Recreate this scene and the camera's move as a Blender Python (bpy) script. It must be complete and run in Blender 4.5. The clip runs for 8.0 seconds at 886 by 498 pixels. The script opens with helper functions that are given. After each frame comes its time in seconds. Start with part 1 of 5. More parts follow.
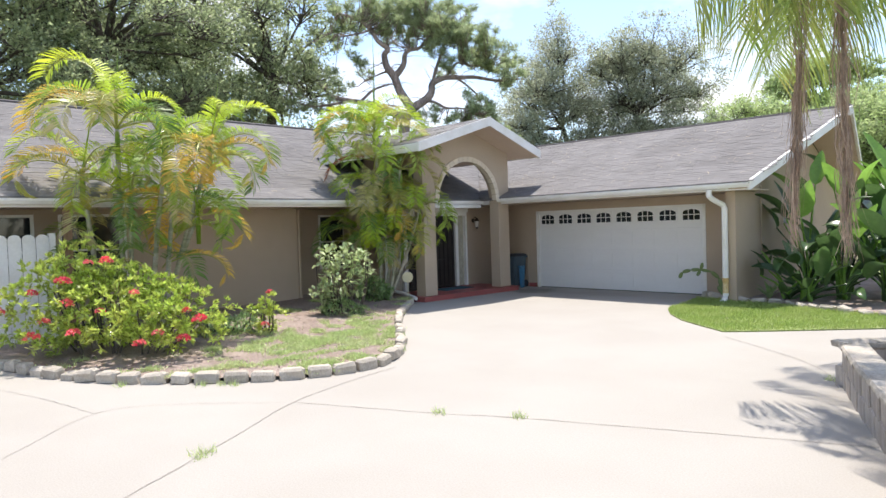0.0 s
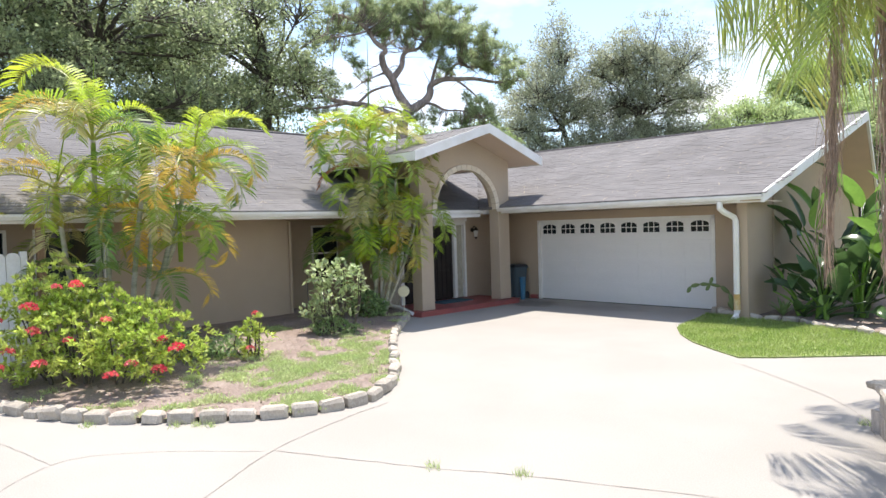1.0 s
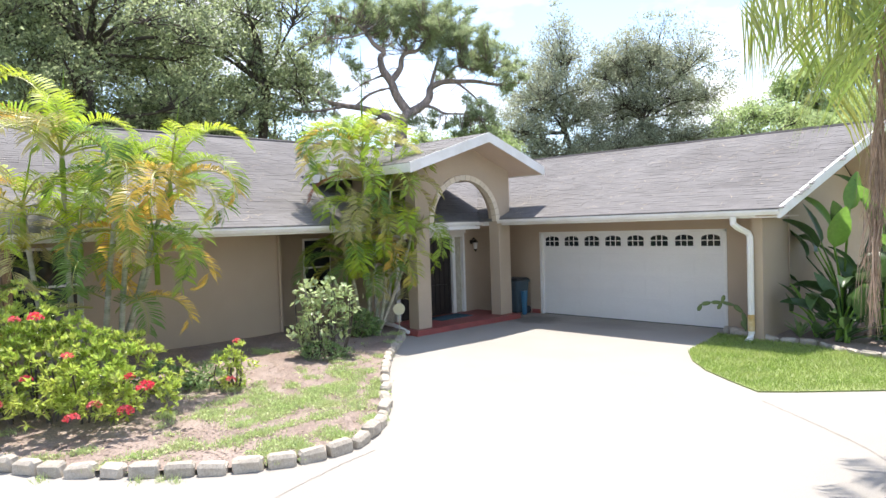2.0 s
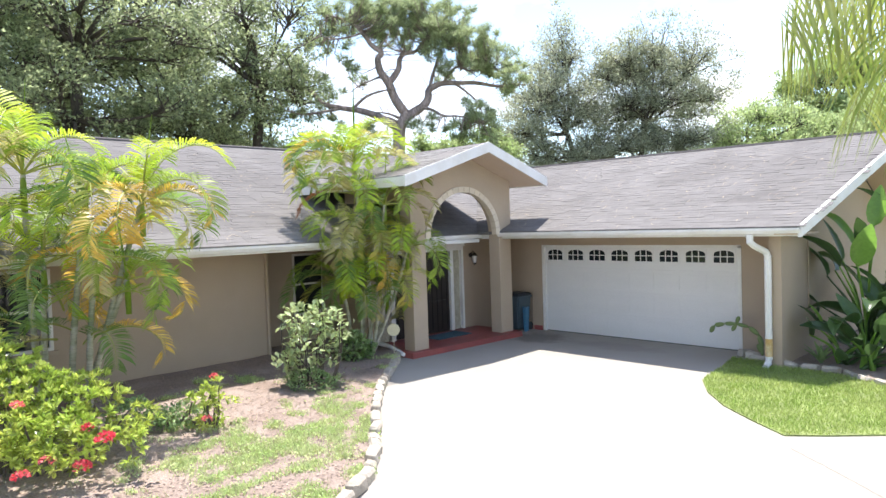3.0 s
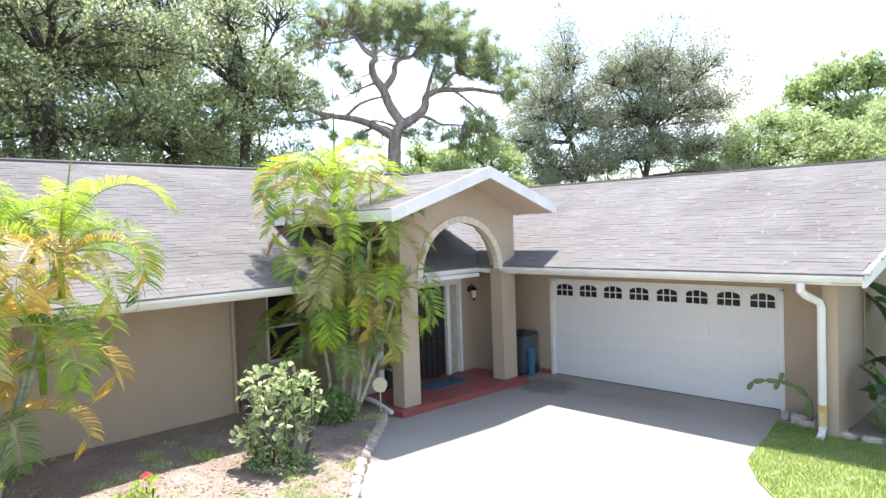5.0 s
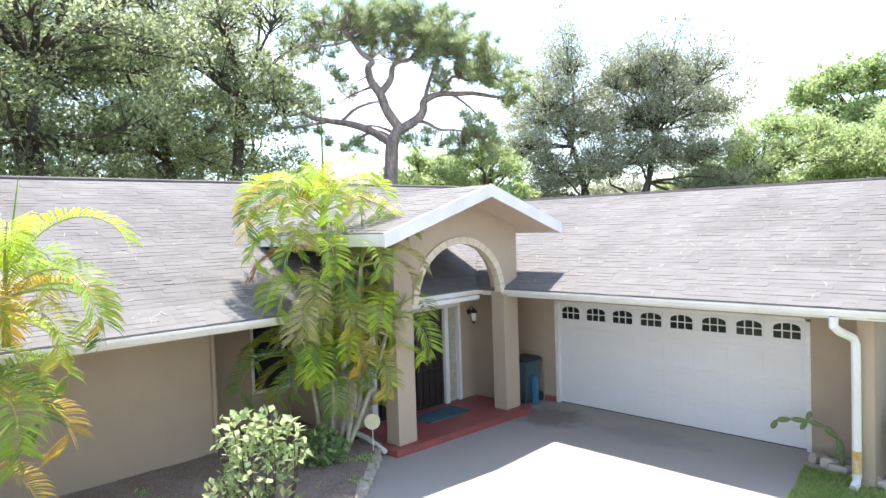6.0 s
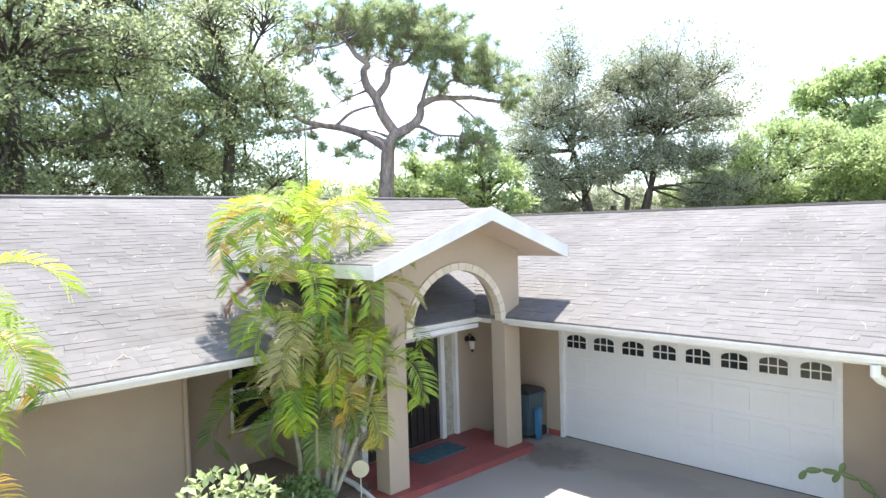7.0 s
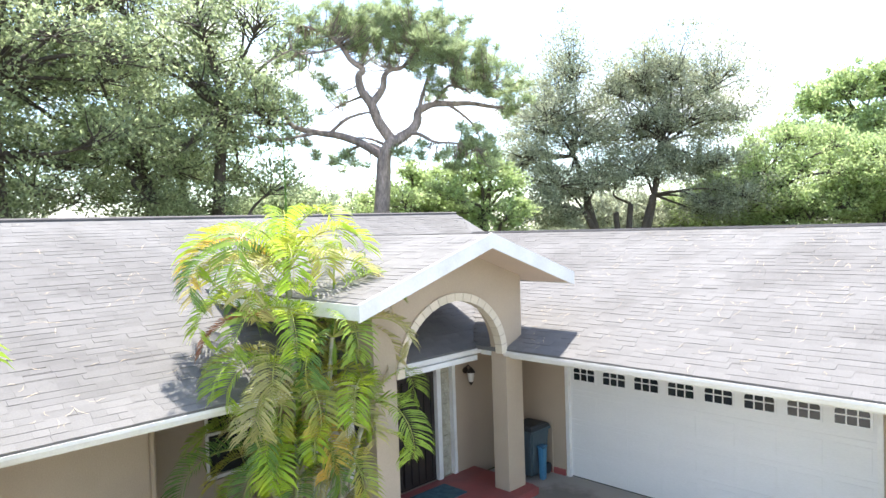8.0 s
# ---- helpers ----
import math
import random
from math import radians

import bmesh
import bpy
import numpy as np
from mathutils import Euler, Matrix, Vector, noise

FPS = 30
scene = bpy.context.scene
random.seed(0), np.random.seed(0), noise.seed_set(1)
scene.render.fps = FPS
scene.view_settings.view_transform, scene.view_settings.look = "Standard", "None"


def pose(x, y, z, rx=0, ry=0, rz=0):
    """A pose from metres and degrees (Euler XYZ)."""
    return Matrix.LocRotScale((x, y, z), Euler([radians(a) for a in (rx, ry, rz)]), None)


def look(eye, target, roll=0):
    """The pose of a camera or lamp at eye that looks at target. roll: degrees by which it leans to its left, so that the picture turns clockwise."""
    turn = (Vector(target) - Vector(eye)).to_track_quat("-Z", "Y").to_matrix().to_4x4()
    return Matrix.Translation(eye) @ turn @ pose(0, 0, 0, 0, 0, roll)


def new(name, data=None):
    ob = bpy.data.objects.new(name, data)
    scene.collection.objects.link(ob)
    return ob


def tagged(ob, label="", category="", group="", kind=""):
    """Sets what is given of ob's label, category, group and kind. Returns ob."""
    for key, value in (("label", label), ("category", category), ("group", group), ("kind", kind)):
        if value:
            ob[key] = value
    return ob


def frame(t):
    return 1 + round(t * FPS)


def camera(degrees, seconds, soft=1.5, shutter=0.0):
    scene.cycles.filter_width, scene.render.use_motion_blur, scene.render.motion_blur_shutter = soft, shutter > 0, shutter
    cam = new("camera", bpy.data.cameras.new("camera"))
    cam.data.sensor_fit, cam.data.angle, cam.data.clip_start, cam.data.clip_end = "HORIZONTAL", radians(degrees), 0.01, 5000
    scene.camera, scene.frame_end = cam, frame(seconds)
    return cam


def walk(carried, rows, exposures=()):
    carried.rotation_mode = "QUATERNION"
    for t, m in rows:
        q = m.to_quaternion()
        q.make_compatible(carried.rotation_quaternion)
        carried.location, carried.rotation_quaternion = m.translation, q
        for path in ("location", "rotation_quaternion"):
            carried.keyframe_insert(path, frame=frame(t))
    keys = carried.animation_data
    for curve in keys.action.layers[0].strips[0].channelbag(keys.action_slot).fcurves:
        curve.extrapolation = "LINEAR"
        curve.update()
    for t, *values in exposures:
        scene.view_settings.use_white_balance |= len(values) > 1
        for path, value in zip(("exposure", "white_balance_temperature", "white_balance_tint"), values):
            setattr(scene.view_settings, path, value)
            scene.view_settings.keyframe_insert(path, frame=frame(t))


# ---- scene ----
cam = camera(66.8, 8.0)
PATH = [
    (0, (11.691, -15.446, 1.807), (10.274, -14.036, 1.74), -1.8),
    (0.5, (11.454, -15.228, 1.954), (10.038, -13.816, 1.885), -1.9),
    (1, (11.24, -14.923, 2.1), (9.824, -13.512, 2.03), -1.8),
    (1.5, (11.011, -14.609, 2.245), (9.593, -13.2, 2.176), -1.8),
    (3, (10.237, -13.651, 2.784), (8.816, -12.245, 2.707), -1.9),
    (3.5, (9.936, -13.294, 2.933), (8.515, -11.888, 2.858), -1.9),
    (4, (9.637, -12.991, 3.081), (8.217, -11.584, 3.006), -1.9),
    (4.5, (9.294, -12.601, 3.25), (7.874, -11.195, 3.177), -1.9),
    (6, (8.334, -11.541, 3.827), (6.916, -10.133, 3.753), -1.9),
    (6.5, (7.979, -11.178, 4.032), (6.564, -9.766, 3.958), -1.8),
    (7, (7.648, -10.797, 4.258), (6.234, -9.384, 4.181), -1.7),
    (7.5, (7.39, -10.457, 4.449), (5.976, -9.045, 4.374), -1.8),
    (8, (6.997, -10.029, 4.641), (5.584, -8.616, 4.568), -1.9),
]
walk(cam, [(t, look(eye, target, roll)) for t, eye, target, roll in PATH],
     exposures=[(0.0, 1.0, 6700, 13), (1.5, 1.17, 6700, 13), (3.5, 1.45, 6650, 13), (6.5, 1.78, 6600, 12), (8.0, 1.84, 6600, 10)])

# ---- light: high sun behind the house, blue sky with haze and cloud ----
SUN_DIR = Vector((-0.2, 0.25, 1.0)).normalized()
world = bpy.data.worlds.new("sky")
scene.world = world
world.use_nodes = True
wn, wl = world.node_tree.nodes, world.node_tree.links
bg = wn["Background"]
sky = wn.new("ShaderNodeTexSky")
sky.sky_type = "NISHITA"
sky.sun_disc = False
sky.sun_elevation = math.asin(SUN_DIR.z)
sky.sun_rotation = math.atan2(SUN_DIR.x, SUN_DIR.y)
sky.dust_density = 0.5
sky.air_density = 0.9
coord = wn.new("ShaderNodeTexCoord")
cloud_map = wn.new("ShaderNodeMapping")
cloud_map.inputs["Scale"].default_value = (2.2, 2.2, 5.0)
cloud_map.inputs["Location"].default_value = (0.35, 0.1, 0.6)
cloud_noise = wn.new("ShaderNodeTexNoise")
cloud_noise.inputs["Scale"].default_value = 1.6
cloud_noise.inputs["Detail"].default_value = 7.0
cloud_noise.inputs["Roughness"].default_value = 0.55
cloud_ramp = wn.new("ShaderNodeValToRGB")
cloud_ramp.color_ramp.elements[0].position = 0.50
cloud_ramp.color_ramp.elements[1].position = 0.68
cloud_mix = wn.new("ShaderNodeMix")
cloud_mix.data_type = "RGBA"
cloud_mix.inputs["B"].default_value = (4.4, 4.4, 4.5, 1)
wl.new(coord.outputs["Generated"], cloud_map.inputs["Vector"])
wl.new(cloud_map.outputs["Vector"], cloud_noise.inputs["Vector"])
wl.new(cloud_noise.outputs["Fac"], cloud_ramp.inputs["Fac"])
wl.new(cloud_ramp.outputs["Color"], cloud_mix.inputs["Factor"])
wl.new(sky.outputs["Color"], cloud_mix.inputs["A"])
wl.new(cloud_mix.outputs["Result"], bg.inputs["Color"])
bg.inputs["Strength"].default_value = 0.15
sun = new("sun", bpy.data.lights.new("sun", "SUN"))
sun.data.energy = 3.65
sun.data.angle = radians(0.6)
sun.data.color = (1.0, 0.965, 0.90)
sun.matrix_world = look(SUN_DIR * 50, (0, 0, 0))


# ---- materials ----
def mat(name, base, rough=0.8, var=0.15, scale=3.0, fine=40.0, bump=0.2, metal=0.0, tint=None, island=0.0, obj=0.0,
        through_light=0.0, spec=0.4, stretch=(1, 1, 1)):
    """A surface with variation at two scales; tint: a second colour in blotches; island, obj: spread of brightness per piece."""
    m = bpy.data.materials.new(name)
    m.use_nodes = True
    n, l = m.node_tree.nodes, m.node_tree.links
    p = n["Principled BSDF"]
    p.inputs["Roughness"].default_value = rough
    p.inputs["Metallic"].default_value = metal
    p.inputs["Specular IOR Level"].default_value = spec
    tc = n.new("ShaderNodeTexCoord")
    mp = n.new("ShaderNodeMapping")
    mp.inputs["Scale"].default_value = stretch
    l.new(tc.outputs["Object"], mp.inputs["Vector"])
    big, small = n.new("ShaderNodeTexNoise"), n.new("ShaderNodeTexNoise")
    for node, s, d in ((big, scale, 5.0), (small, fine, 3.0)):
        node.inputs["Scale"].default_value = s
        node.inputs["Detail"].default_value = d
        l.new(mp.outputs["Vector"], node.inputs["Vector"])
    mix = n.new("ShaderNodeMix")
    mix.data_type = "RGBA"
    second = tint if tint else tuple(c * (1 - var) for c in base)
    mix.inputs["A"].default_value = (*base, 1)
    mix.inputs["B"].default_value = (*second, 1)
    ramp = n.new("ShaderNodeMapRange")
    ramp.inputs["From Min"].default_value = 0.38
    ramp.inputs["From Max"].default_value = 0.64
    l.new(big.outputs["Fac"], ramp.inputs["Value"])
    l.new(ramp.outputs["Result"], mix.inputs["Factor"])
    hsv = n.new("ShaderNodeHueSaturation")
    l.new(mix.outputs["Result"], hsv.inputs["Color"])
    val = n.new("ShaderNodeMapRange")
    val.inputs["From Min"].default_value = 0.3
    val.inputs["From Max"].default_value = 0.7
    val.inputs["To Min"].default_value = 1 - var
    val.inputs["To Max"].default_value = 1 + var
    l.new(small.outputs["Fac"], val.inputs["Value"])
    last = val.outputs["Result"]
    for amount, node_type, out in ((island, "ShaderNodeNewGeometry", "Random Per Island"), (obj, "ShaderNodeObjectInfo", "Random")):
        if amount:
            src = n.new(node_type)
            r = n.new("ShaderNodeMapRange")
            r.inputs["To Min"].default_value = 1 - amount
            r.inputs["To Max"].default_value = 1 + amount
            l.new(src.outputs[out], r.inputs["Value"])
            mul = n.new("ShaderNodeMath")
            mul.operation = "MULTIPLY"
            l.new(last, mul.inputs[0])
            l.new(r.outputs["Result"], mul.inputs[1])
            last = mul.outputs["Value"]
    l.new(last, hsv.inputs["Value"])
    l.new(hsv.outputs["Color"], p.inputs["Base Color"])
    if bump:
        b = n.new("ShaderNodeBump")
        b.inputs["Strength"].default_value = bump
        b.inputs["Distance"].default_value = 0.01
        l.new(small.outputs["Fac"], b.inputs["Height"])
        l.new(b.outputs["Normal"], p.inputs["Normal"])
    if through_light:
        t = n.new("ShaderNodeBsdfTranslucent")
        l.new(hsv.outputs["Color"], t.inputs["Color"])
        s = n.new("ShaderNodeMixShader")
        s.inputs["Fac"].default_value = through_light
        l.new(p.outputs["BSDF"], s.inputs[1])
        l.new(t.outputs["BSDF"], s.inputs[2])
        l.new(s.outputs["Shader"], n["Material Output"].inputs["Surface"])
    return m


STUCCO = mat("stucco", (0.43, 0.34, 0.255), 0.9, 0.06, 1.2, 60, 0.35)
STUCCO_LIGHT = mat("stucco_light", (0.45, 0.365, 0.275), 0.9, 0.05, 1.2, 60, 0.3)
TRIM_STONE = mat("arch_trim", (0.66, 0.58, 0.46), 0.8, 0.06, 2.0, 50, 0.15, obj=0.06)
WHITE = mat("white_paint", (0.78, 0.77, 0.75), 0.5, 0.04, 2.0, 30, 0.03, tint=(0.70, 0.68, 0.64))
SOFFIT = mat("soffit_paint", (0.55, 0.44, 0.35), 0.8, 0.05, 2.0, 40, 0.1)
SHINGLE = mat("shingle", (0.184, 0.177, 0.174), 0.95, 0.14, 0.6, 90, 0.4, tint=(0.140, 0.133, 0.130), island=0.07, obj=0.07)
RIDGE = mat("ridge_cap", (0.13, 0.12, 0.12), 0.95, 0.2, 1.0, 60, 0.4)
DOOR_WHITE = mat("garage_door_paint", (0.74, 0.73, 0.72), 0.45, 0.03, 1.0, 25, 0.05, stretch=(1, 1, 4))
GLASS_DARK = mat("dark_glass", (0.02, 0.025, 0.03), 0.06, 0.1, 2.0, 5, 0.0, spec=0.7)
GLASS_BLOCK = mat("textured_glass", (0.45, 0.42, 0.33), 0.25, 0.2, 9.0, 30, 0.3, spec=0.6)
DOOR_DARK = mat("dark_door", (0.035, 0.028, 0.025), 0.35, 0.2, 3.0, 40, 0.1)
IRON = mat("black_iron", (0.02, 0.02, 0.02), 0.5, 0.2, 4.0, 50, 0.1, metal=0.6)
PORCH_RED = mat("red_porch_paint", (0.33, 0.085, 0.075), 0.5, 0.14, 2.0, 50, 0.15, tint=(0.24, 0.075, 0.07))
CONCRETE = mat("concrete", (0.345, 0.325, 0.292), 0.9, 0.07, 0.6, 70, 0.25, tint=(0.325, 0.302, 0.268))
cn, cl = CONCRETE.node_tree.nodes, CONCRETE.node_tree.links


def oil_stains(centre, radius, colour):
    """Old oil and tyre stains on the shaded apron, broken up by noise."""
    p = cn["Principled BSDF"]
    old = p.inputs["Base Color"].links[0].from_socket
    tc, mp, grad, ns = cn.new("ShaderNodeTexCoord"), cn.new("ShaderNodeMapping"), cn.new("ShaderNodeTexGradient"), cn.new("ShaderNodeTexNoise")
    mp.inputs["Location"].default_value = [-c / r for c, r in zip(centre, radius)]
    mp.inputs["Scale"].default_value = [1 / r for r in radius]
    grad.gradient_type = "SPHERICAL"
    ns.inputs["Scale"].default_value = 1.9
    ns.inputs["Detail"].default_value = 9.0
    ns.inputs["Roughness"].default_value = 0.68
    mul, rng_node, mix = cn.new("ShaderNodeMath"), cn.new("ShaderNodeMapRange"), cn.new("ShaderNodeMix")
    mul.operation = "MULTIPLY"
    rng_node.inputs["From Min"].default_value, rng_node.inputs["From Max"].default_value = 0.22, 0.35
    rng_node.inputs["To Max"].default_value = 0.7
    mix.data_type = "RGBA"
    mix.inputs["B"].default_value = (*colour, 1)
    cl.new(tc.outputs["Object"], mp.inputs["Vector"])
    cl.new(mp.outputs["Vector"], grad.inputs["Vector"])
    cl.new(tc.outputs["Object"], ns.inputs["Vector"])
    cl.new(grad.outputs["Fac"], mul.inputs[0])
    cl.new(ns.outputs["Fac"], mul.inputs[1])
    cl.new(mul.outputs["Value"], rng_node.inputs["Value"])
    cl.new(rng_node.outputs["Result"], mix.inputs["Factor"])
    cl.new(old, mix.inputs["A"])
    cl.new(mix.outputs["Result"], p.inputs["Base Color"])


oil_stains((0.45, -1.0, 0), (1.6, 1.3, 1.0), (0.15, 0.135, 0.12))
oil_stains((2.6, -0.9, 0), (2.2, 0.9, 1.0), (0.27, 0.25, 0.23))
JOINT = mat("joint_dirt", (0.315, 0.29, 0.255), 0.95, 0.2, 6.0, 60, 0.4)
STONE = mat("edging_stone", (0.47, 0.42, 0.35), 0.9, 0.16, 6.0, 60, 0.6, tint=(0.34, 0.30, 0.25), obj=0.18)
PLANTER = mat("planter_block", (0.50, 0.44, 0.38), 0.9, 0.14, 3.0, 40, 0.8, tint=(0.36, 0.31, 0.27), stretch=(1, 1, 0.35), obj=0.1)
MULCH = mat("mulch_soil", (0.24, 0.185, 0.155), 0.95, 0.3, 1.6, 45, 0.7, tint=(0.31, 0.25, 0.215))
CHIP = mat("mulch_chip", (0.33, 0.25, 0.20), 0.9, 0.25, 8.0, 60, 0.2, island=0.45)
LAWN_SOIL = mat("lawn_soil", (0.24, 0.30, 0.10), 0.95, 0.3, 2.0, 60, 0.8, tint=(0.20, 0.24, 0.09))
GRASS = mat("grass_blade", (0.29, 0.40, 0.10), 0.6, 0.12, 1.5, 20, 0.0, tint=(0.38, 0.46, 0.15), island=0.3, through_light=0.45)
WEED = mat("weed_leaf", (0.44, 0.56, 0.22), 0.6, 0.12, 2.0, 20, 0.0, tint=(0.54, 0.60, 0.30), island=0.3, through_light=0.35)
GROUND = mat("ground_turf", (0.09, 0.12, 0.04), 0.95, 0.3, 0.3, 20, 0.8, tint=(0.12, 0.10, 0.06))
BARK = mat("bark", (0.12, 0.10, 0.085), 0.95, 0.3, 3.0, 30, 1.0, stretch=(1, 1, 0.25))
PINE_BARK = mat("pine_bark", (0.40, 0.32, 0.29), 0.95, 0.3, 3.0, 20, 1.0, tint=(0.21, 0.175, 0.165), stretch=(1, 1, 0.3))
PALM_TRUNK = mat("palm_stem", (0.46, 0.43, 0.35), 0.8, 0.2, 2.0, 30, 0.5, tint=(0.25, 0.27, 0.17), stretch=(0.4, 0.4, 3))
OAK_LEAF = mat("oak_leaf", (0.38, 0.44, 0.25), 0.40, 0.1, 0.5, 10, 0.0, tint=(0.30, 0.36, 0.20), island=0.45, through_light=0.6, spec=0.35)
GREY_OAK_LEAF = mat("live_oak_leaf", (0.44, 0.47, 0.34), 0.42, 0.1, 0.4, 10, 0.0, tint=(0.36, 0.39, 0.275), island=0.4, through_light=0.55, spec=0.6)
LIGHT_LEAF = mat("light_leaf", (0.46, 0.55, 0.27), 0.5, 0.1, 0.5, 10, 0.0, tint=(0.38, 0.48, 0.22), island=0.35, through_light=0.55)
NEEDLE = mat("pine_needle", (0.43, 0.50, 0.29), 0.5, 0.1, 0.4, 10, 0.0, tint=(0.35, 0.42, 0.24), island=0.4, through_light=0.55)
FROND = {
    "green": mat("areca_green", (0.29, 0.43, 0.05), 0.45, 0.1, 1.5, 12, 0.0, tint=(0.31, 0.43, 0.08), island=0.25, through_light=0.5, spec=0.3),
    # dark: green lowered to paint the shade inside the clumps
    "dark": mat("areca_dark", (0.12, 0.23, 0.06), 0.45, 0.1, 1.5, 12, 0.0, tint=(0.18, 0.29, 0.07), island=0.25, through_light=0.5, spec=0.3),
    "lime": mat("areca_lime", (0.57, 0.66, 0.06), 0.45, 0.1, 1.5, 12, 0.0, tint=(0.36, 0.53, 0.06), island=0.25, through_light=0.5, spec=0.3),
    "yellow": mat("areca_yellow", (0.58, 0.46, 0.09), 0.38, 0.1, 1.5, 12, 0.0, tint=(0.34, 0.40, 0.08), island=0.25, through_light=0.5, spec=0.55),
    "orange": mat("areca_orange", (0.74, 0.44, 0.08), 0.38, 0.1, 1.5, 12, 0.0, tint=(0.62, 0.48, 0.10), island=0.25, through_light=0.5, spec=0.55),
    "straw": mat("areca_straw", (0.58, 0.50, 0.25), 0.38, 0.1, 1.5, 12, 0.0, tint=(0.46, 0.44, 0.16), island=0.25, through_light=0.5, spec=0.55),
    "rust": mat("areca_rust", (0.40, 0.13, 0.06), 0.38, 0.1, 1.5, 12, 0.0, tint=(0.30, 0.12, 0.06), island=0.25, through_light=0.5, spec=0.55),
    "queen": mat("queen_palm_leaf", (0.25, 0.36, 0.08), 0.38, 0.1, 1.5, 12, 0.0, tint=(0.33, 0.34, 0.09), island=0.25, through_light=0.5, spec=0.55),
}
RACHIS = mat("rachis", (0.32, 0.34, 0.08), 0.5, 0.1, 3.0, 20, 0.0)
BROWN_STRAND = mat("dry_strand", (0.46, 0.35, 0.26), 0.9, 0.2, 4.0, 20, 0.0, tint=(0.34, 0.25, 0.19), island=0.35, through_light=0.3)
IXORA_LEAF = mat("ixora_leaf", (0.40, 0.52, 0.10), 0.28, 0.1, 1.2, 12, 0.0, tint=(0.54, 0.60, 0.14), island=0.5, through_light=0.45, spec=0.7)
IXORA_FLOWER = mat("ixora_flower", (0.80, 0.08, 0.12), 0.6, 0.1, 3.0, 15, 0.0, tint=(0.85, 0.22, 0.22), island=0.25, obj=0.2, through_light=0.3)
SHRUB_LEAF = mat("shrub_leaf", (0.44, 0.52, 0.27), 0.3, 0.1, 1.2, 12, 0.0, tint=(0.31, 0.40, 0.17), island=0.45, through_light=0.35, spec=0.7)
FERN_LEAF = mat("fern_leaf", (0.24, 0.36, 0.14), 0.5, 0.1, 1.2, 12, 0.0, tint=(0.30, 0.40, 0.18), island=0.4, through_light=0.35)
# leaf green deepened so its colour holds the shade beside the house
BOP_SHADE_LEAF = mat("bird_of_paradise_shade_leaf", (0.06, 0.12, 0.04), 0.32, 0.1, 1.0, 15, 0.05, tint=(0.09, 0.16, 0.05), obj=0.35, through_light=0.35, spec=0.6)
# paler green for the upper stalks and some upper leaves
BOP_LIGHT = mat("bird_of_paradise_pale_leaf", (0.252, 0.448, 0.084), 0.3, 0.1, 1.0, 15, 0.05, tint=(0.196, 0.364, 0.070), obj=0.2, through_light=0.45, spec=0.6)
CACTUS = mat("cactus_pad", (0.16, 0.22, 0.08), 0.6, 0.12, 6.0, 40, 0.2)
BIN_BLUE = mat("blue_plastic", (0.075, 0.11, 0.13), 0.5, 0.1, 3.0, 30, 0.05)
BIN_BRIGHT = mat("bright_blue_plastic", (0.06, 0.19, 0.32), 0.45, 0.1, 3.0, 30, 0.05)
BIN_LID = mat("dark_plastic", (0.04, 0.045, 0.05), 0.5, 0.1, 3.0, 30, 0.05)
CREAM = mat("cream_disc", (0.72, 0.66, 0.46), 0.5, 0.06, 4.0, 30, 0.03)
MAT_TEAL = mat("door_mat", (0.06, 0.13, 0.16), 0.95, 0.3, 12.0, 90, 0.8)
BRONZE = mat("aged_bronze", (0.06, 0.045, 0.035), 0.4, 0.2, 4.0, 40, 0.1, metal=0.5)
LAMP_GLASS = mat("lamp_glass", (0.62, 0.60, 0.55), 0.15, 0.05, 3.0, 20, 0.0, spec=0.7)
RUST = mat("rust_stain", (0.55, 0.35, 0.12), 0.7, 0.15, 5.0, 30, 0.05, tint=(0.66, 0.52, 0.30))
BACK_WALL = mat("dim_room_wall", (0.30, 0.26, 0.22), 0.9, 0.1, 2.0, 30, 0.1)


# ---- building helpers ----
def mesh_ob(name, bm, material, parent=None, label="", smooth=False):
    me = bpy.data.meshes.new(name)
    bm.normal_update()
    bm.to_mesh(me)
    bm.free()
    if material:
        me.materials.append(material)
    if smooth:
        me.polygons.foreach_set("use_smooth", [True] * len(me.polygons))
    ob = new(name, me)
    if parent:
        ob.parent = parent
    if label:
        ob["label"] = label
    return ob


def part(name, bm, material, parent, label="", smooth=False):
    return mesh_ob(name, bm, material, parent, label, smooth)


def thing(name, label, category, at=(0, 0, 0), group="", kind=""):
    ob = new(name)
    ob.empty_display_size = 0.1
    ob.location = at
    return tagged(ob, label, category, group, kind)


def box(a, b, bevel=0.0):
    """A box between two corners."""
    bm = bmesh.new()
    bmesh.ops.create_cube(bm, size=1)
    a, b = Vector(a), Vector(b)
    for v in bm.verts:
        v.co = Vector([(a[i] + b[i]) / 2 + v.co[i] * abs(b[i] - a[i]) for i in range(3)])
    if bevel:
        bmesh.ops.bevel(bm, geom=bm.edges[:], offset=bevel, segments=2, profile=0.7, affect="EDGES")
    return bm


def join(*bms):
    out = bmesh.new()
    for b in bms:
        me = bpy.data.meshes.new("t")
        b.to_mesh(me)
        b.free()
        out.from_mesh(me)
        bpy.data.meshes.remove(me)
    return out


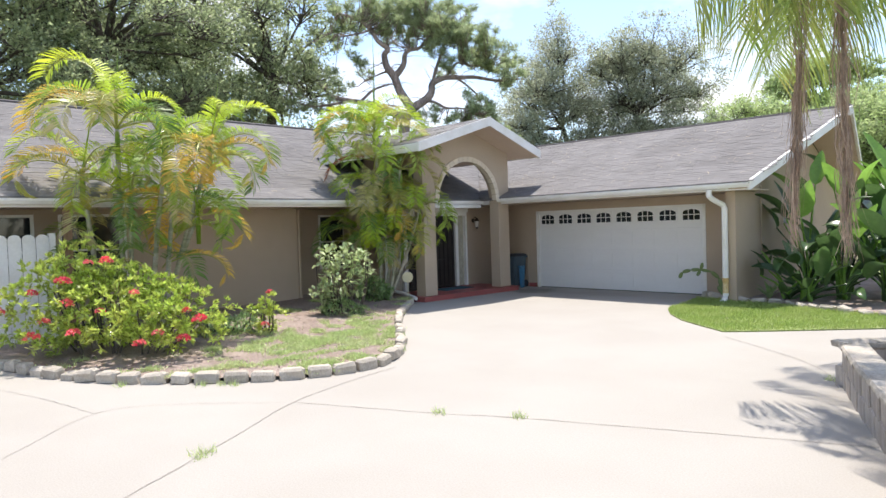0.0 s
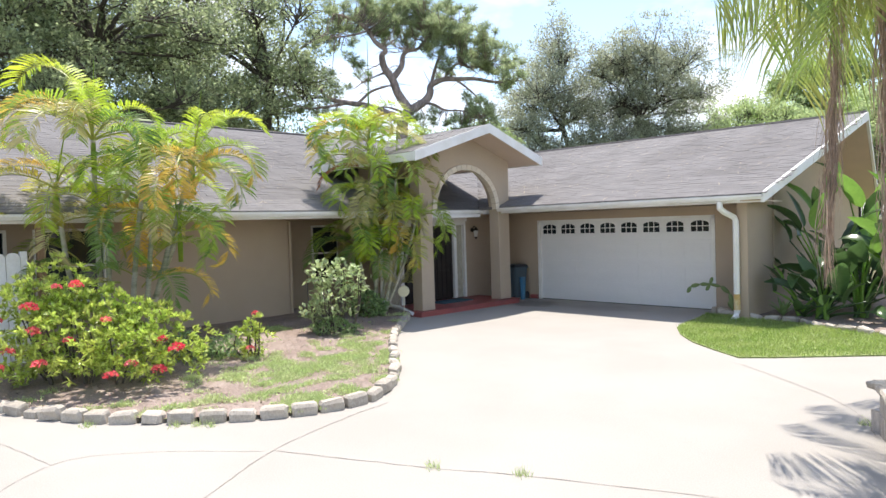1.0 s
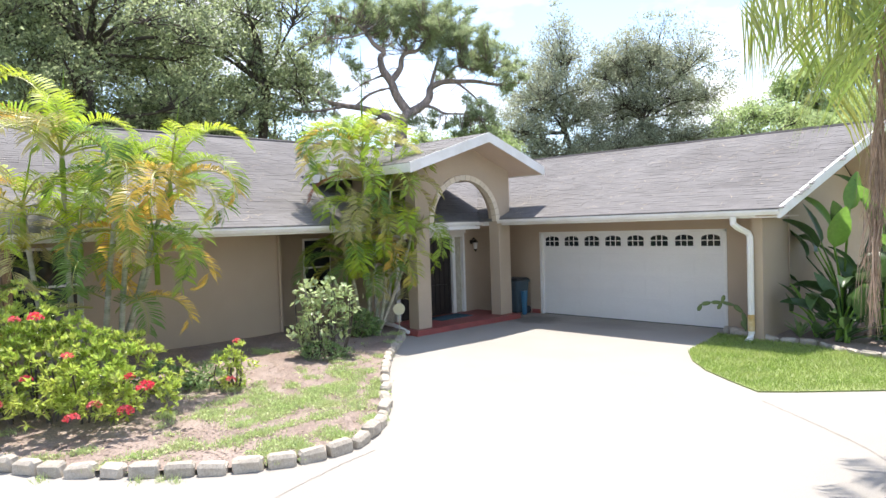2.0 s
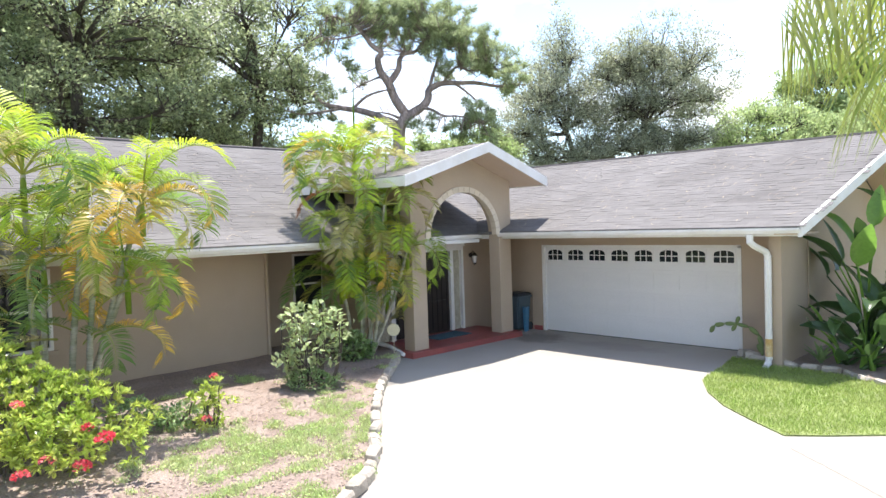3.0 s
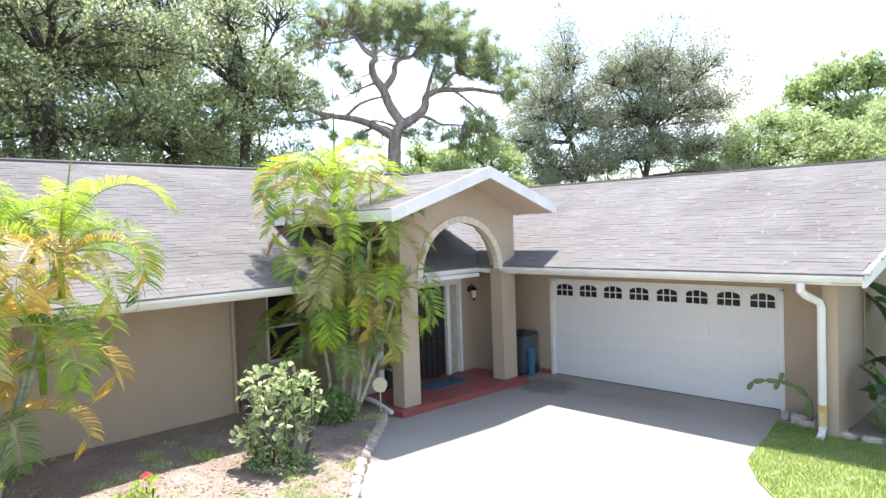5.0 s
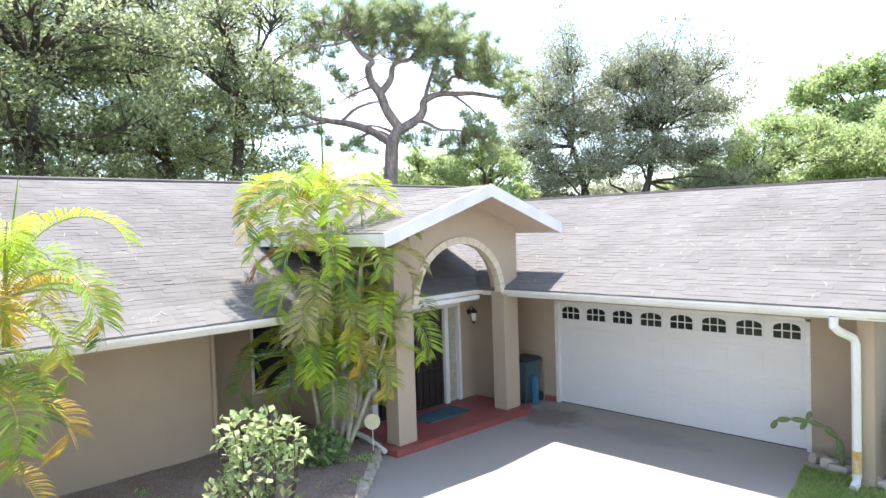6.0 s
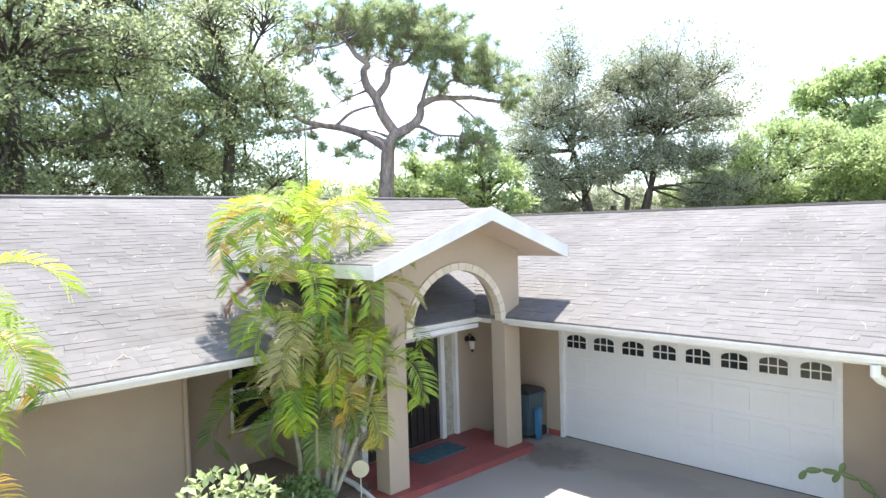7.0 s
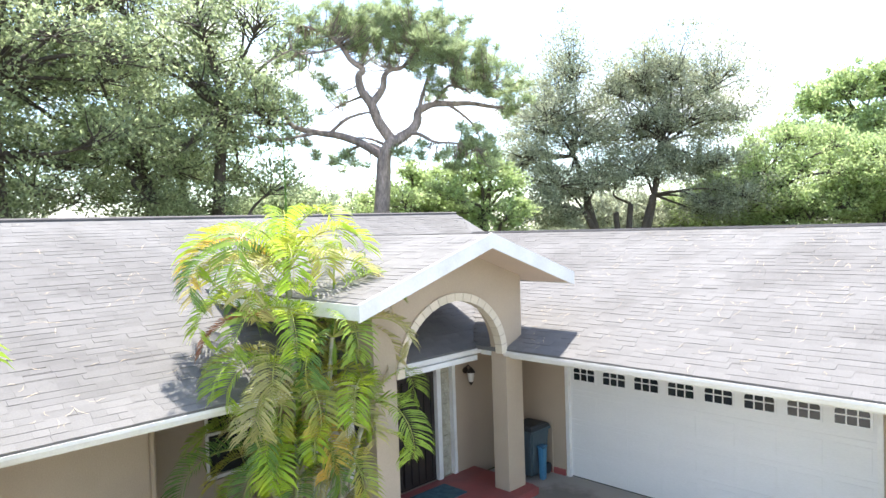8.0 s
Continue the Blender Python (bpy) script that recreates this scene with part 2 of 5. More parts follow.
def prism(points, z0, z1):
    """A slab with the given outline, upright sides."""
    bm = bmesh.new()
    low = [bm.verts.new((x, y, z0)) for x, y in points]
    top = [bm.verts.new((x, y, z1)) for x, y in points]
    bm.faces.new(top)
    bm.faces.new(low[::-1])
    for i in range(len(points)):
        j = (i + 1) % len(points)
        bm.faces.new((low[i], low[j], top[j], top[i]))
    bmesh.ops.recalc_face_normals(bm, faces=bm.faces[:])
    return bm


def slab(points, thick):
    """A plate under a polygon in space."""
    bm = bmesh.new()
    top = [bm.verts.new(p) for p in points]
    low = [bm.verts.new(Vector(p) - Vector((0, 0, thick))) for p in points]
    bm.faces.new(top)
    bm.faces.new(low[::-1])
    for i in range(len(points)):
        j = (i + 1) % len(points)
        bm.faces.new((low[i], low[j], top[j], top[i]))
    bmesh.ops.recalc_face_normals(bm, faces=bm.faces[:])
    return bm


def tube(points, radii, sides=8):
    """A round tapering limb along points."""
    bm = bmesh.new()
    pts = [Vector(p) for p in points]
    if not hasattr(radii, "__len__"):
        radii = [radii] * len(pts)
    rings = []
    for i, p in enumerate(pts):
        d = (pts[min(i + 1, len(pts) - 1)] - pts[max(i - 1, 0)]).normalized()
        u = d.cross(Vector((0.31, 0.83, 0.47))).normalized()
        w = d.cross(u)
        rings.append([bm.verts.new(p + radii[i] * (math.cos(a) * u + math.sin(a) * w))
                      for a in (2 * math.pi * k / sides for k in range(sides))])
    for r0, r1 in zip(rings, rings[1:]):
        for k in range(sides):
            bm.faces.new((r0[k], r0[(k + 1) % sides], r1[(k + 1) % sides], r1[k]))
    bm.faces.new(rings[0][::-1])
    bm.faces.new(rings[-1])
    bmesh.ops.recalc_face_normals(bm, faces=bm.faces[:])
    return bm


def spline(points, n):
    """Points along a smooth curve through the given ones."""
    p = [Vector(q) for q in points]
    p = [2 * p[0] - p[1]] + p + [2 * p[-1] - p[-2]]
    out = []
    for i in range(1, len(p) - 2):
        for k in range(n):
            t = k / n
            a, b, c, d = p[i - 1], p[i], p[i + 1], p[i + 2]
            out.append(0.5 * (2 * b + (c - a) * t + (2 * a - 5 * b + 4 * c - d) * t * t + (3 * b - a - 3 * c + d) * t ** 3))
    out.append(p[-2])
    return out


def raw(name, verts, faces, material, parent=None, label="", smooth=False):
    me = bpy.data.meshes.new(name)
    me.from_pydata(verts, [], faces)
    me.materials.append(material)
    if smooth:
        me.polygons.foreach_set("use_smooth", [True] * len(me.polygons))
    ob = new(name, me)
    if parent:
        ob.parent = parent
    if label:
        ob["label"] = label
    return ob


def rods(paths, sides=5):
    """Verts and faces of many tapering rods; each path is (points, radii)."""
    verts, faces = [], []
    for points, radii in paths:
        base, n = len(verts), len(points)
        for i, p in enumerate(points):
            d = (points[min(i + 1, n - 1)] - points[max(i - 1, 0)]).normalized()
            u = d.cross(Vector((0.31, 0.83, 0.47))).normalized()
            w = d.cross(u)
            for k in range(sides):
                a = 2 * math.pi * k / sides
                verts.append(tuple(p + radii[i] * (math.cos(a) * u + math.sin(a) * w)))
        for i in range(n - 1):
            for k in range(sides):
                a, b = base + i * sides + k, base + i * sides + (k + 1) % sides
                faces.append((a, b, b + sides, a + sides))
    return verts, faces


def rand_unit(rng, n):
    v = rng.normal(size=(n, 3))
    return v / np.linalg.norm(v, axis=1, keepdims=True)


def leaves(centres, rng, length, width, up=0.3, fold=0.15, along=None):
    """Verts and faces of pointed leaves, two triangles each side of a fold, at the given centres."""
    n = len(centres)
    d = rand_unit(rng, n) if along is None else along + 0.5 * rand_unit(rng, n)
    d /= np.linalg.norm(d, axis=1, keepdims=True)
    nrm = rand_unit(rng, n) + np.array((0, 0, up))
    side = np.cross(d, nrm)
    side /= np.linalg.norm(side, axis=1, keepdims=True) + 1e-9
    nrm = np.cross(side, d)
    L = length * rng.uniform(0.6, 1.3, (n, 1))
    W = width * rng.uniform(0.7, 1.2, (n, 1))
    base, tip = centres - d * L / 2, centres + d * L / 2
    a = centres + side * W / 2 + nrm * L * fold
    b = centres - side * W / 2 + nrm * L * fold
    v = np.stack([base, a, tip, b], axis=1).reshape(-1, 3)
    i = np.arange(n) * 4
    f = np.concatenate([np.stack([i, i + 1, i + 2], 1), np.stack([i, i + 2, i + 3], 1)])
    return v.tolist(), f.tolist()


# ---- ground ----
GY = 400
gb = bmesh.new()
bmesh.ops.create_grid(gb, x_segments=40, y_segments=40, size=GY)
for v in gb.verts:
    v.co.z = -0.06
tagged(part("ground", gb, GROUND, None), "patchy dark turf and soil round the house", "ground", kind="structure")

DRIVE = [(-1.3, 0.3), (5.35, 0.3), (5.35, -1.2), (7.4, -3.2), (9.4, -3.1), (15.0, 0.8), (30.0, 8.0), (30.0, -40.0), (-3.0, -40.0), (-3.0, -13.0),
         (2.0, -12.0), (4.0, -10.0), (-0.5, -5.2), (-1.3, -4.0)]
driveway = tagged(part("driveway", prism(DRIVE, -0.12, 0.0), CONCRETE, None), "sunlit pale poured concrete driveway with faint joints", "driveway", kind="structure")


def strip(points, width, z, h=0.004, wobble=0.0, seed=1):
    """A thin ribbon lying on the ground along points."""
    rng = random.Random(seed)
    bm = bmesh.new()
    pts = spline([(x, y, 0) for x, y in points], 12)
    rows = []
    for i, p in enumerate(pts):
        d = (pts[min(i + 1, len(pts) - 1)] - pts[max(i - 1, 0)]).normalized()
        s = Vector((-d.y, d.x, 0)) * width * rng.uniform(0.45, 1.1) / 2
        c = p + Vector((-d.y, d.x, 0)) * rng.uniform(-wobble, wobble)
        rows.append((bm.verts.new(c + s + Vector((0, 0, z + h))), bm.verts.new(c - s + Vector((0, 0, z + h)))))
    for a, b in zip(rows, rows[1:]):
        bm.faces.new((a[0], a[1], b[1], b[0]))
    return bm


for pts, w in (([(6.9, -13.9), (6.2, -12.7), (5.55, -11.63), (5.2, -10.5), (5.08, -9.8)], 0.014),
               ([(5.55, -11.63), (7.05, -10.97), (7.74, -10.61), (9.77, -9.75), (10.4, -9.5)], 0.012),
               ([(7.5, -5.3), (8.2, -5.85), (8.95, -6.5), (9.4, -7.1), (9.65, -7.7)], 0.016),
               ([(5.5, -11.7), (4.6, -12.5), (4.3, -13.2), (5.2, -14.2)], 0.008),
               ([(4.3, -13.2), (3.0, -13.4), (1.0, -13.9)], 0.008)):
    part("joint", strip(pts, w, 0.0, wobble=0.008), JOINT, driveway, "dirt-filled joint")

# planting bed with its edging
CURB = [(-0.75, -4.25), (-0.2, -4.75), (0.7, -5.75), (1.75, -6.85), (3.1, -8.0), (4.1, -8.85), (4.7, -9.6), (4.85, -10.2), (4.6, -10.95), (4.05, -11.65), (3.2, -12.35),
        (2.2, -12.85), (0.6, -13.25), (-1.5, -13.5), (-3.5, -13.6)]
curb_line = spline([(x, y, 0) for x, y in CURB], 20)
WALL_X = -2.15


def inside(x, y, poly):
    c = False
    for i in range(len(poly)):
        (x0, y0), (x1, y1) = poly[i], poly[i - 1]
        if (y0 > y) != (y1 > y) and x < (x1 - x0) * (y - y0) / (y1 - y0) + x0:
            c = not c
    return c


BED = [(p.x, p.y) for p in curb_line] + [(-4.0, -13.6), (-4.0, -4.2)]


def bed_z(x, y):
    """Height of the soil: it rises gently to the house wall."""
    e = min(1.0, max(0.0, (2.2 - x) / 4.5))
    return 0.05 + 0.14 * e + 0.025 * noise.noise(Vector((x * 1.3, y * 1.3, 0))) + 0.01 * noise.noise(Vector((x * 6, y * 6, 3)))


bb = bmesh.new()
outline = [bb.verts.new((x, y, 0)) for x, y in BED]
bb.faces.new(outline)
for axis, lo, hi in ((0, -4, 5), (1, -14, -4)):
    for k in range(int((hi - lo) / 0.16)):
        co, no = [0, 0, 0], [0, 0, 0]
        co[axis], no[axis] = lo + k * 0.16, 1
        bmesh.ops.bisect_plane(bb, geom=bb.verts[:] + bb.edges[:] + bb.faces[:], plane_co=co, plane_no=no)
for v in bb.verts:
    v.co.z = bed_z(v.co.x, v.co.y)
bmesh.ops.recalc_face_normals(bb, faces=bb.faces[:])
bed = tagged(part("planting_bed", bb, MULCH, None, smooth=True), "mulched planting bed with patches of low weeds", "planting bed", kind="structure")

LAWN = [(5.0, -0.75), (5.15, -1.6), (5.3, -2.75), (5.7, -3.45), (6.2, -4.05), (6.75, -4.5), (7.3, -4.9), (7.7, -4.6), (8.2, -4.15), (9.15, -3.3), (11.0, -2.2), (16.0, 1.0), (30, 8.0), (30, 14), (6.2, 14), (6.2, -0.75)]
lawn = tagged(part("lawn", prism(LAWN, -0.05, 0.02), LAWN_SOIL, None), "bright green mown lawn strip beside the driveway", "lawn", kind="structure")

# ---- house shell ----
EAVE_L, EAVE_G = -0.815, -1.488          # eave lines: left wing in x, garage wing in y
ZL, ZG = 2.50, 2.53
RIDGE_L, RIDGE_G = (-6.0, 4.93), (2.94, 4.385)
SL = (RIDGE_L[1] - ZL) / (EAVE_L - RIDGE_L[0])
SG = (RIDGE_G[1] - ZG) / (RIDGE_G[0] - EAVE_G)
GARAGE_END, LEFT_END = 6.45, -19.0
RIDGE_X = 7.2                            # the gable flies out towards the ridge
RIDGE_END = 3.5


def zl(x):
    return ZL + SL * (EAVE_L - x)


def zg(y):
    return ZG + SG * (y - EAVE_G)


def xl(z):
    return EAVE_L - (z - ZL) / SL


valley_low = (EAVE_L, EAVE_G, ZL)
valley_top = (xl(RIDGE_G[1]), RIDGE_G[0], RIDGE_G[1])

house = thing("house", "single-storey tan stucco house with grey shingle roof", "house", kind="")


def wall_with_holes(name, axis, plane, thick, u0, u1, z0, z1, holes, material=None):
    """A wall along x (axis y) or along y (axis x), with openings (u0, u1, z0, z1)."""
    bms = []
    cuts = sorted(holes)
    edge = u0

    def piece(a, b, c, d):
        if b - a < 1e-4 or d - c < 1e-4:
            return
        if axis == "y":
            bms.append(box((a, plane, c), (b, plane + thick, d)))
        else:
            bms.append(box((plane, a, c), (plane + thick, b, d)))
    for a, b, c, d in cuts:
        piece(edge, a, z0, z1)
        piece(a, b, z0, c)
        piece(a, b, d, z1)
        edge = b
    piece(edge, u1, z0, z1)
    whole = join(*bms)
    bmesh.ops.remove_doubles(whole, verts=whole.verts[:], dist=0.0005)
    return part(name, whole, material or STUCCO, house)


WALL_TOP = 2.36
wall_with_holes("garage_wall", "y", 0.0, 0.2, -1.5, 5.8, -0.1, WALL_TOP, [(0.0, 4.88, -0.1, 2.13)])
part("garage_side_wall", prism([(5.8, -1.05), (6.0, -1.05), (6.0, 7.0), (5.8, 7.0)], -0.1, WALL_TOP), STUCCO, house)
gs = bmesh.new()
gvs = [gs.verts.new((x, y, z)) for x in (5.8, 6.0) for y, z in ((-1.05, WALL_TOP), (7.0, WALL_TOP), (RIDGE_G[0], RIDGE_G[1] - 0.15))]
gs.faces.new(gvs[:3]); gs.faces.new(gvs[3:][::-1])
for i in range(3):
    j = (i + 1) % 3
    gs.faces.new((gvs[i], gvs[j], gvs[3 + j], gvs[3 + i]))
bmesh.ops.recalc_face_normals(gs, faces=gs.faces[:])
part("gable_wall", gs, STUCCO, house)
# left wing front, alcove and entry walls
wall_with_holes("front_wall", "x", WALL_X - 0.2, 0.2, LEFT_END, -6.57, -0.1, WALL_TOP, [(-12.9, -12.1, 0.9, 2.25), (-11.7, -10.5, 0.9, 2.25)])
part("alcove_side_wall", box((-2.9, -6.77, -0.1), (WALL_X - 0.2, -6.57, WALL_TOP)), STUCCO, house)
wall_with_holes("alcove_wall", "x", -3.1, 0.2, -6.57, -4.5, -0.1, WALL_TOP, [(-5.45, -4.6, 0.8, 2.2)])
part("alcove_return_wall", box((-2.9, -4.65, -0.1), (-1.65, -4.45, WALL_TOP)), STUCCO, house)
DOOR_X = -1.45
wall_with_holes("entry_wall", "x", DOOR_X - 0.2, 0.2, -4.65, 0.0, -0.1, WALL_TOP, [(-4.25, -1.4, 0.1, 2.2)])
# rear shell, closes the house
part("rear_wall", box((-11.2, LEFT_END, -0.1), (-11.0, 7.0, WALL_TOP)), STUCCO, house)
part("garage_rear_wall", box((-11.0, 7.0, -0.1), (6.0, 7.2, WALL_TOP)), STUCCO, house)
part("left_end_wall", box((-11.0, LEFT_END - 0.2, -0.1), (WALL_X, LEFT_END, WALL_TOP)), STUCCO, house)
part("garage_back_wall", box((-1.0, 3.0, -0.1), (5.8, 3.1, WALL_TOP)), BACK_WALL, house)
part("room_back_wall", box((-5.1, LEFT_END, -0.1), (-5.0, -1.0, WALL_TOP)), BACK_WALL, house)
tagged(part("ceiling", prism([(-11, LEFT_END), (-2.2, LEFT_END), (-2.2, -4.0), (-1.5, 0.1), (5.9, 0.1), (5.9, 7), (-11, 7)], 2.37, 2.41), SOFFIT, None), "plain painted ceiling", "ceiling", kind="structure")

# roofs
TH = 0.06
roof_left_pts = [(EAVE_L, LEFT_END - 0.4, ZL), valley_low, valley_top, (RIDGE_L[0], RIDGE_END, RIDGE_L[1]), (RIDGE_L[0], LEFT_END - 0.4, RIDGE_L[1])]
roof_garage_pts = [valley_low[:2] + (ZG,), (GARAGE_END, EAVE_G, ZG), (RIDGE_X, RIDGE_G[0], RIDGE_G[1]), valley_top]
roof_left = part("roof", slab(roof_left_pts, TH), SHINGLE, house)
roof_garage = part("roof", slab(roof_garage_pts, TH), SHINGLE, house)
part("roof", slab([(RIDGE_L[0], LEFT_END - 0.4, RIDGE_L[1]), (RIDGE_L[0], RIDGE_END, RIDGE_L[1]), (-11.6, 8.5, 2.4), (-11.6, LEFT_END - 0.4, 2.4)], TH), SHINGLE, house)
part("roof", slab([valley_top, (RIDGE_X, RIDGE_G[0], RIDGE_G[1]), (GARAGE_END, 7.4, 2.5), (-4.9, 7.4, 2.5)], TH), SHINGLE, house)
part("roof", slab([(RIDGE_L[0], RIDGE_END, RIDGE_L[1]), valley_top, (-4.5, 7.6, 2.4), (-11.6, 8.5, 2.4)], TH), SHINGLE, house)
part("ridge_cap", tube([(RIDGE_L[0], LEFT_END - 0.4, RIDGE_L[1] + 0.0), (RIDGE_L[0], RIDGE_END, RIDGE_L[1] + 0.0)], 0.05, 6), RIDGE, house, "dark shingle ridge cap")
part("ridge_cap", tube([(valley_top[0], RIDGE_G[0], RIDGE_G[1]), (RIDGE_X, RIDGE_G[0], RIDGE_G[1])], 0.05, 6), RIDGE, house, "dark shingle ridge cap")

# fascia, gutters, soffits
part("fascia", box((EAVE_L - 0.14, LEFT_END - 0.4, ZL - 0.165), (EAVE_L - 0.115, EAVE_G - 0.02, ZL - 0.03)), WHITE, house, "white painted fascia board")
part("fascia", box((EAVE_L, EAVE_G + 0.115, ZG - 0.165), (GARAGE_END, EAVE_G + 0.14, ZG - 0.03)), WHITE, house, "white painted fascia board")
part("soffit", box((WALL_X - 0.1, LEFT_END, ZL - 0.155), (EAVE_L - 0.14, -6.6, ZL - 0.13)), SOFFIT, house)
part("soffit", box((-2.95, -6.6, ZL - 0.155), (EAVE_L - 0.14, -4.6, ZL - 0.13)), SOFFIT, house)
part("soffit", box((-1.5, -4.6, ZL - 0.155), (EAVE_L - 0.14, EAVE_G, ZL - 0.13)), SOFFIT, house)
part("soffit", box((-1.5, EAVE_G + 0.14, ZG - 0.155), (6.3, 0.05, ZG - 0.13)), SOFFIT, house)


def gutter(a, b, out):
    """An open K-shaped gutter from a to b; out points away from the roof."""
    a, b, out = Vector(a), Vector(b), Vector(out)
    prof = [(0.115, 0.0), (0.115, -0.095), (0.03, -0.095), (0.0, -0.04), (0.0, 0.0), (0.012, 0.0), (0.012, -0.036), (0.038, -0.085), (0.103, -0.085), (0.103, 0.0)]
    bm = bmesh.new()
    rings = [[bm.verts.new(p - out * u + Vector((0, 0, w))) for u, w in prof] for p in (a, b)]
    n = len(prof)
    for i in range(n):
        j = (i + 1) % n
        bm.faces.new((rings[0][i], rings[0][j], rings[1][j], rings[1][i]))
    bm.faces.new(rings[0][::-1]); bm.faces.new(rings[1])
    bmesh.ops.recalc_face_normals(bm, faces=bm.faces[:])
    return bm


part("gutter", gutter((EAVE_L + 0.03, LEFT_END - 0.4, ZL - 0.02), (EAVE_L + 0.03, EAVE_G + 0.12, ZL - 0.02), (1, 0, 0)), WHITE, house, "white metal gutter")
part("gutter", gutter((EAVE_L + 0.62, EAVE_G - 0.03, ZG - 0.02), (GARAGE_END, EAVE_G - 0.03, ZG - 0.02), (0, -1, 0)), WHITE, house, "white metal gutter")
for y_low, z_low in ((EAVE_G, ZG), (7.4, 2.5)):
    part("rake_board", slab([(GARAGE_END - 0.03, y_low, z_low + 0.012), (GARAGE_END + 0.03, y_low, z_low + 0.012), (RIDGE_X + 0.03, RIDGE_G[0], RIDGE_G[1] + 0.012), (RIDGE_X - 0.03, RIDGE_G[0], RIDGE_G[1] + 0.012)], 0.19), WHITE, house, "white sloping rake board")
    inner = y_low + (0.1 if y_low < 0 else -0.1)
    part("rake_soffit", slab([(6.0, inner, z_low - 0.12), (GARAGE_END - 0.03, inner, z_low - 0.12), (RIDGE_X - 0.03, RIDGE_G[0], RIDGE_G[1] - 0.14), (6.0, RIDGE_G[0], RIDGE_G[1] - 0.14)], 0.02), SOFFIT, house)
part("conduit", tube([(6.02, 0.35, 2.5), (6.02, 0.35, 0.9)], 0.012, 6), STUCCO, house, "thin painted conduit on the side wall")


part("downspout", tube([(5.62, EAVE_G + 0.03, 2.40), (5.62, EAVE_G + 0.03, 2.27), (5.66, -1.38, 2.2), (5.78, -1.15, 2.08), (5.8, -1.12, 2.0), (5.8, -1.12, 0.16), (5.8, -1.18, 0.07), (5.8, -1.3, 0.03)], 0.06, 8), WHITE, house, "white metal downspout with an elbow")
part("rust_band", tube([(5.8, -1.12, 0.52), (5.8, -1.12, 0.2)], 0.0625, 8), RUST, house, "rust-stained foot of the downspout")
part("downspout", tube([(EAVE_L - 0.04, -4.75, 2.4), (EAVE_L - 0.05, -4.72, 2.25), (-1.36, -4.5, 2.05), (-1.38, -4.48, 1.95), (-1.38, -4.48, 0.35), (-1.3, -4.5, 0.24), (-0.75, -4.5, 0.2), (-0.25, -4.52, 0.08)], 0.045, 8), WHITE, house, "white downspout with a long foot")
part("downspout", tube([(WALL_X + 0.03, -6.55, 2.3), (WALL_X + 0.03, -6.55, 0.2)], 0.04, 8), STUCCO, house, "tan painted pipe in the corner")

# ---- entry portal ----
PX, PT = -0.16, 0.32                     # front plane and thickness
CY, HALF = -2.68, 1.20                   # centre and half span of the arch
Y0, Y1 = -4.285, -1.05
SPRING = 2.47
RISE = 0.92
G_TOP, G_LOW, G_LOW_FAR, GY0, GY1, GX = 4.485, 3.79, 3.72, -5.1, -0.66, 0.63
GS = (G_TOP - G_LOW) / (GY1 - CY)


def arch_wall():
    """The gable wall over the columns, with a round opening."""
    outer, n = [], 24
    arc = [(CY + HALF * math.cos(math.pi * k / n), SPRING + RISE * HALF * math.sin(math.pi * k / n)) for k in range(n + 1)]
    bm = bmesh.new()

    def top(y):
        return G_TOP - GS * abs(y - CY) - 0.15
    cols = [(Y1, SPRING)] + arc + [(Y0, SPRING)]
    for x in (PX, PX - PT):
        low = [bm.verts.new((x, y, z)) for y, z in cols]
        up = [bm.verts.new((x, y, top(y))) for y, _ in cols]
        for i in range(len(cols) - 1):
            bm.faces.new((low[i], low[i + 1], up[i + 1], up[i]))
        outer.append((low, up))
    (l0, u0), (l1, u1) = outer
    for i in range(len(cols) - 1):
        bm.faces.new((l0[i], l1[i], l1[i + 1], l0[i + 1]))
        bm.faces.new((u0[i], u0[i + 1], u1[i + 1], u1[i]))
    bm.faces.new((l0[0], u0[0], u1[0], l1[0]))
    bm.faces.new((l0[-1], l1[-1], u1[-1], u0[-1]))
    bmesh.ops.recalc_face_normals(bm, faces=bm.faces[:])
    return bm


portal = thing("entry_portal", "tan stucco arched entry portal with a gabled roof", "porch")
part("arch_wall", arch_wall(), STUCCO_LIGHT, portal)
part("column", box((PX - PT, -1.48, 0.12), (PX, Y1, SPRING), 0.012), STUCCO_LIGHT, portal)
part("column", box((PX - PT, Y0, 0.12), (PX, -3.88, SPRING), 0.012), STUCCO_LIGHT, portal)
for k in range(20):
    a0, a1 = math.pi * (k + 0.04) / 20, math.pi * (k + 0.96) / 20
    bm = bmesh.new()
    ring = []
    for x in (PX + 0.035, PX - 0.11):
        for r, a in ((HALF - 0.125, a0), (HALF + 0.012, a0), (HALF + 0.012, a1), (HALF - 0.125, a1)):
            ring.append(bm.verts.new((x, CY + r * math.cos(a), SPRING + RISE * r * math.sin(a))))
    f, b = ring[:4], ring[4:]
    bm.faces.new(f); bm.faces.new(b[::-1])
    for i in range(4):
        j = (i + 1) % 4
        bm.faces.new((f[i], b[i], b[j], f[j]))
    bmesh.ops.recalc_face_normals(bm, faces=bm.faces[:])
    part("arch_block", bm, TRIM_STONE, portal)
arc_in = [(CY + (HALF - 0.118) * math.cos(math.pi * k / 24), SPRING + RISE * (HALF - 0.118) * math.sin(math.pi * k / 24)) for k in range(25)]
arc_out = [(CY + (HALF + 0.004) * math.cos(math.pi * k / 24), SPRING + RISE * (HALF + 0.004) * math.sin(math.pi * k / 24)) for k in range(25)]
bm = bmesh.new()
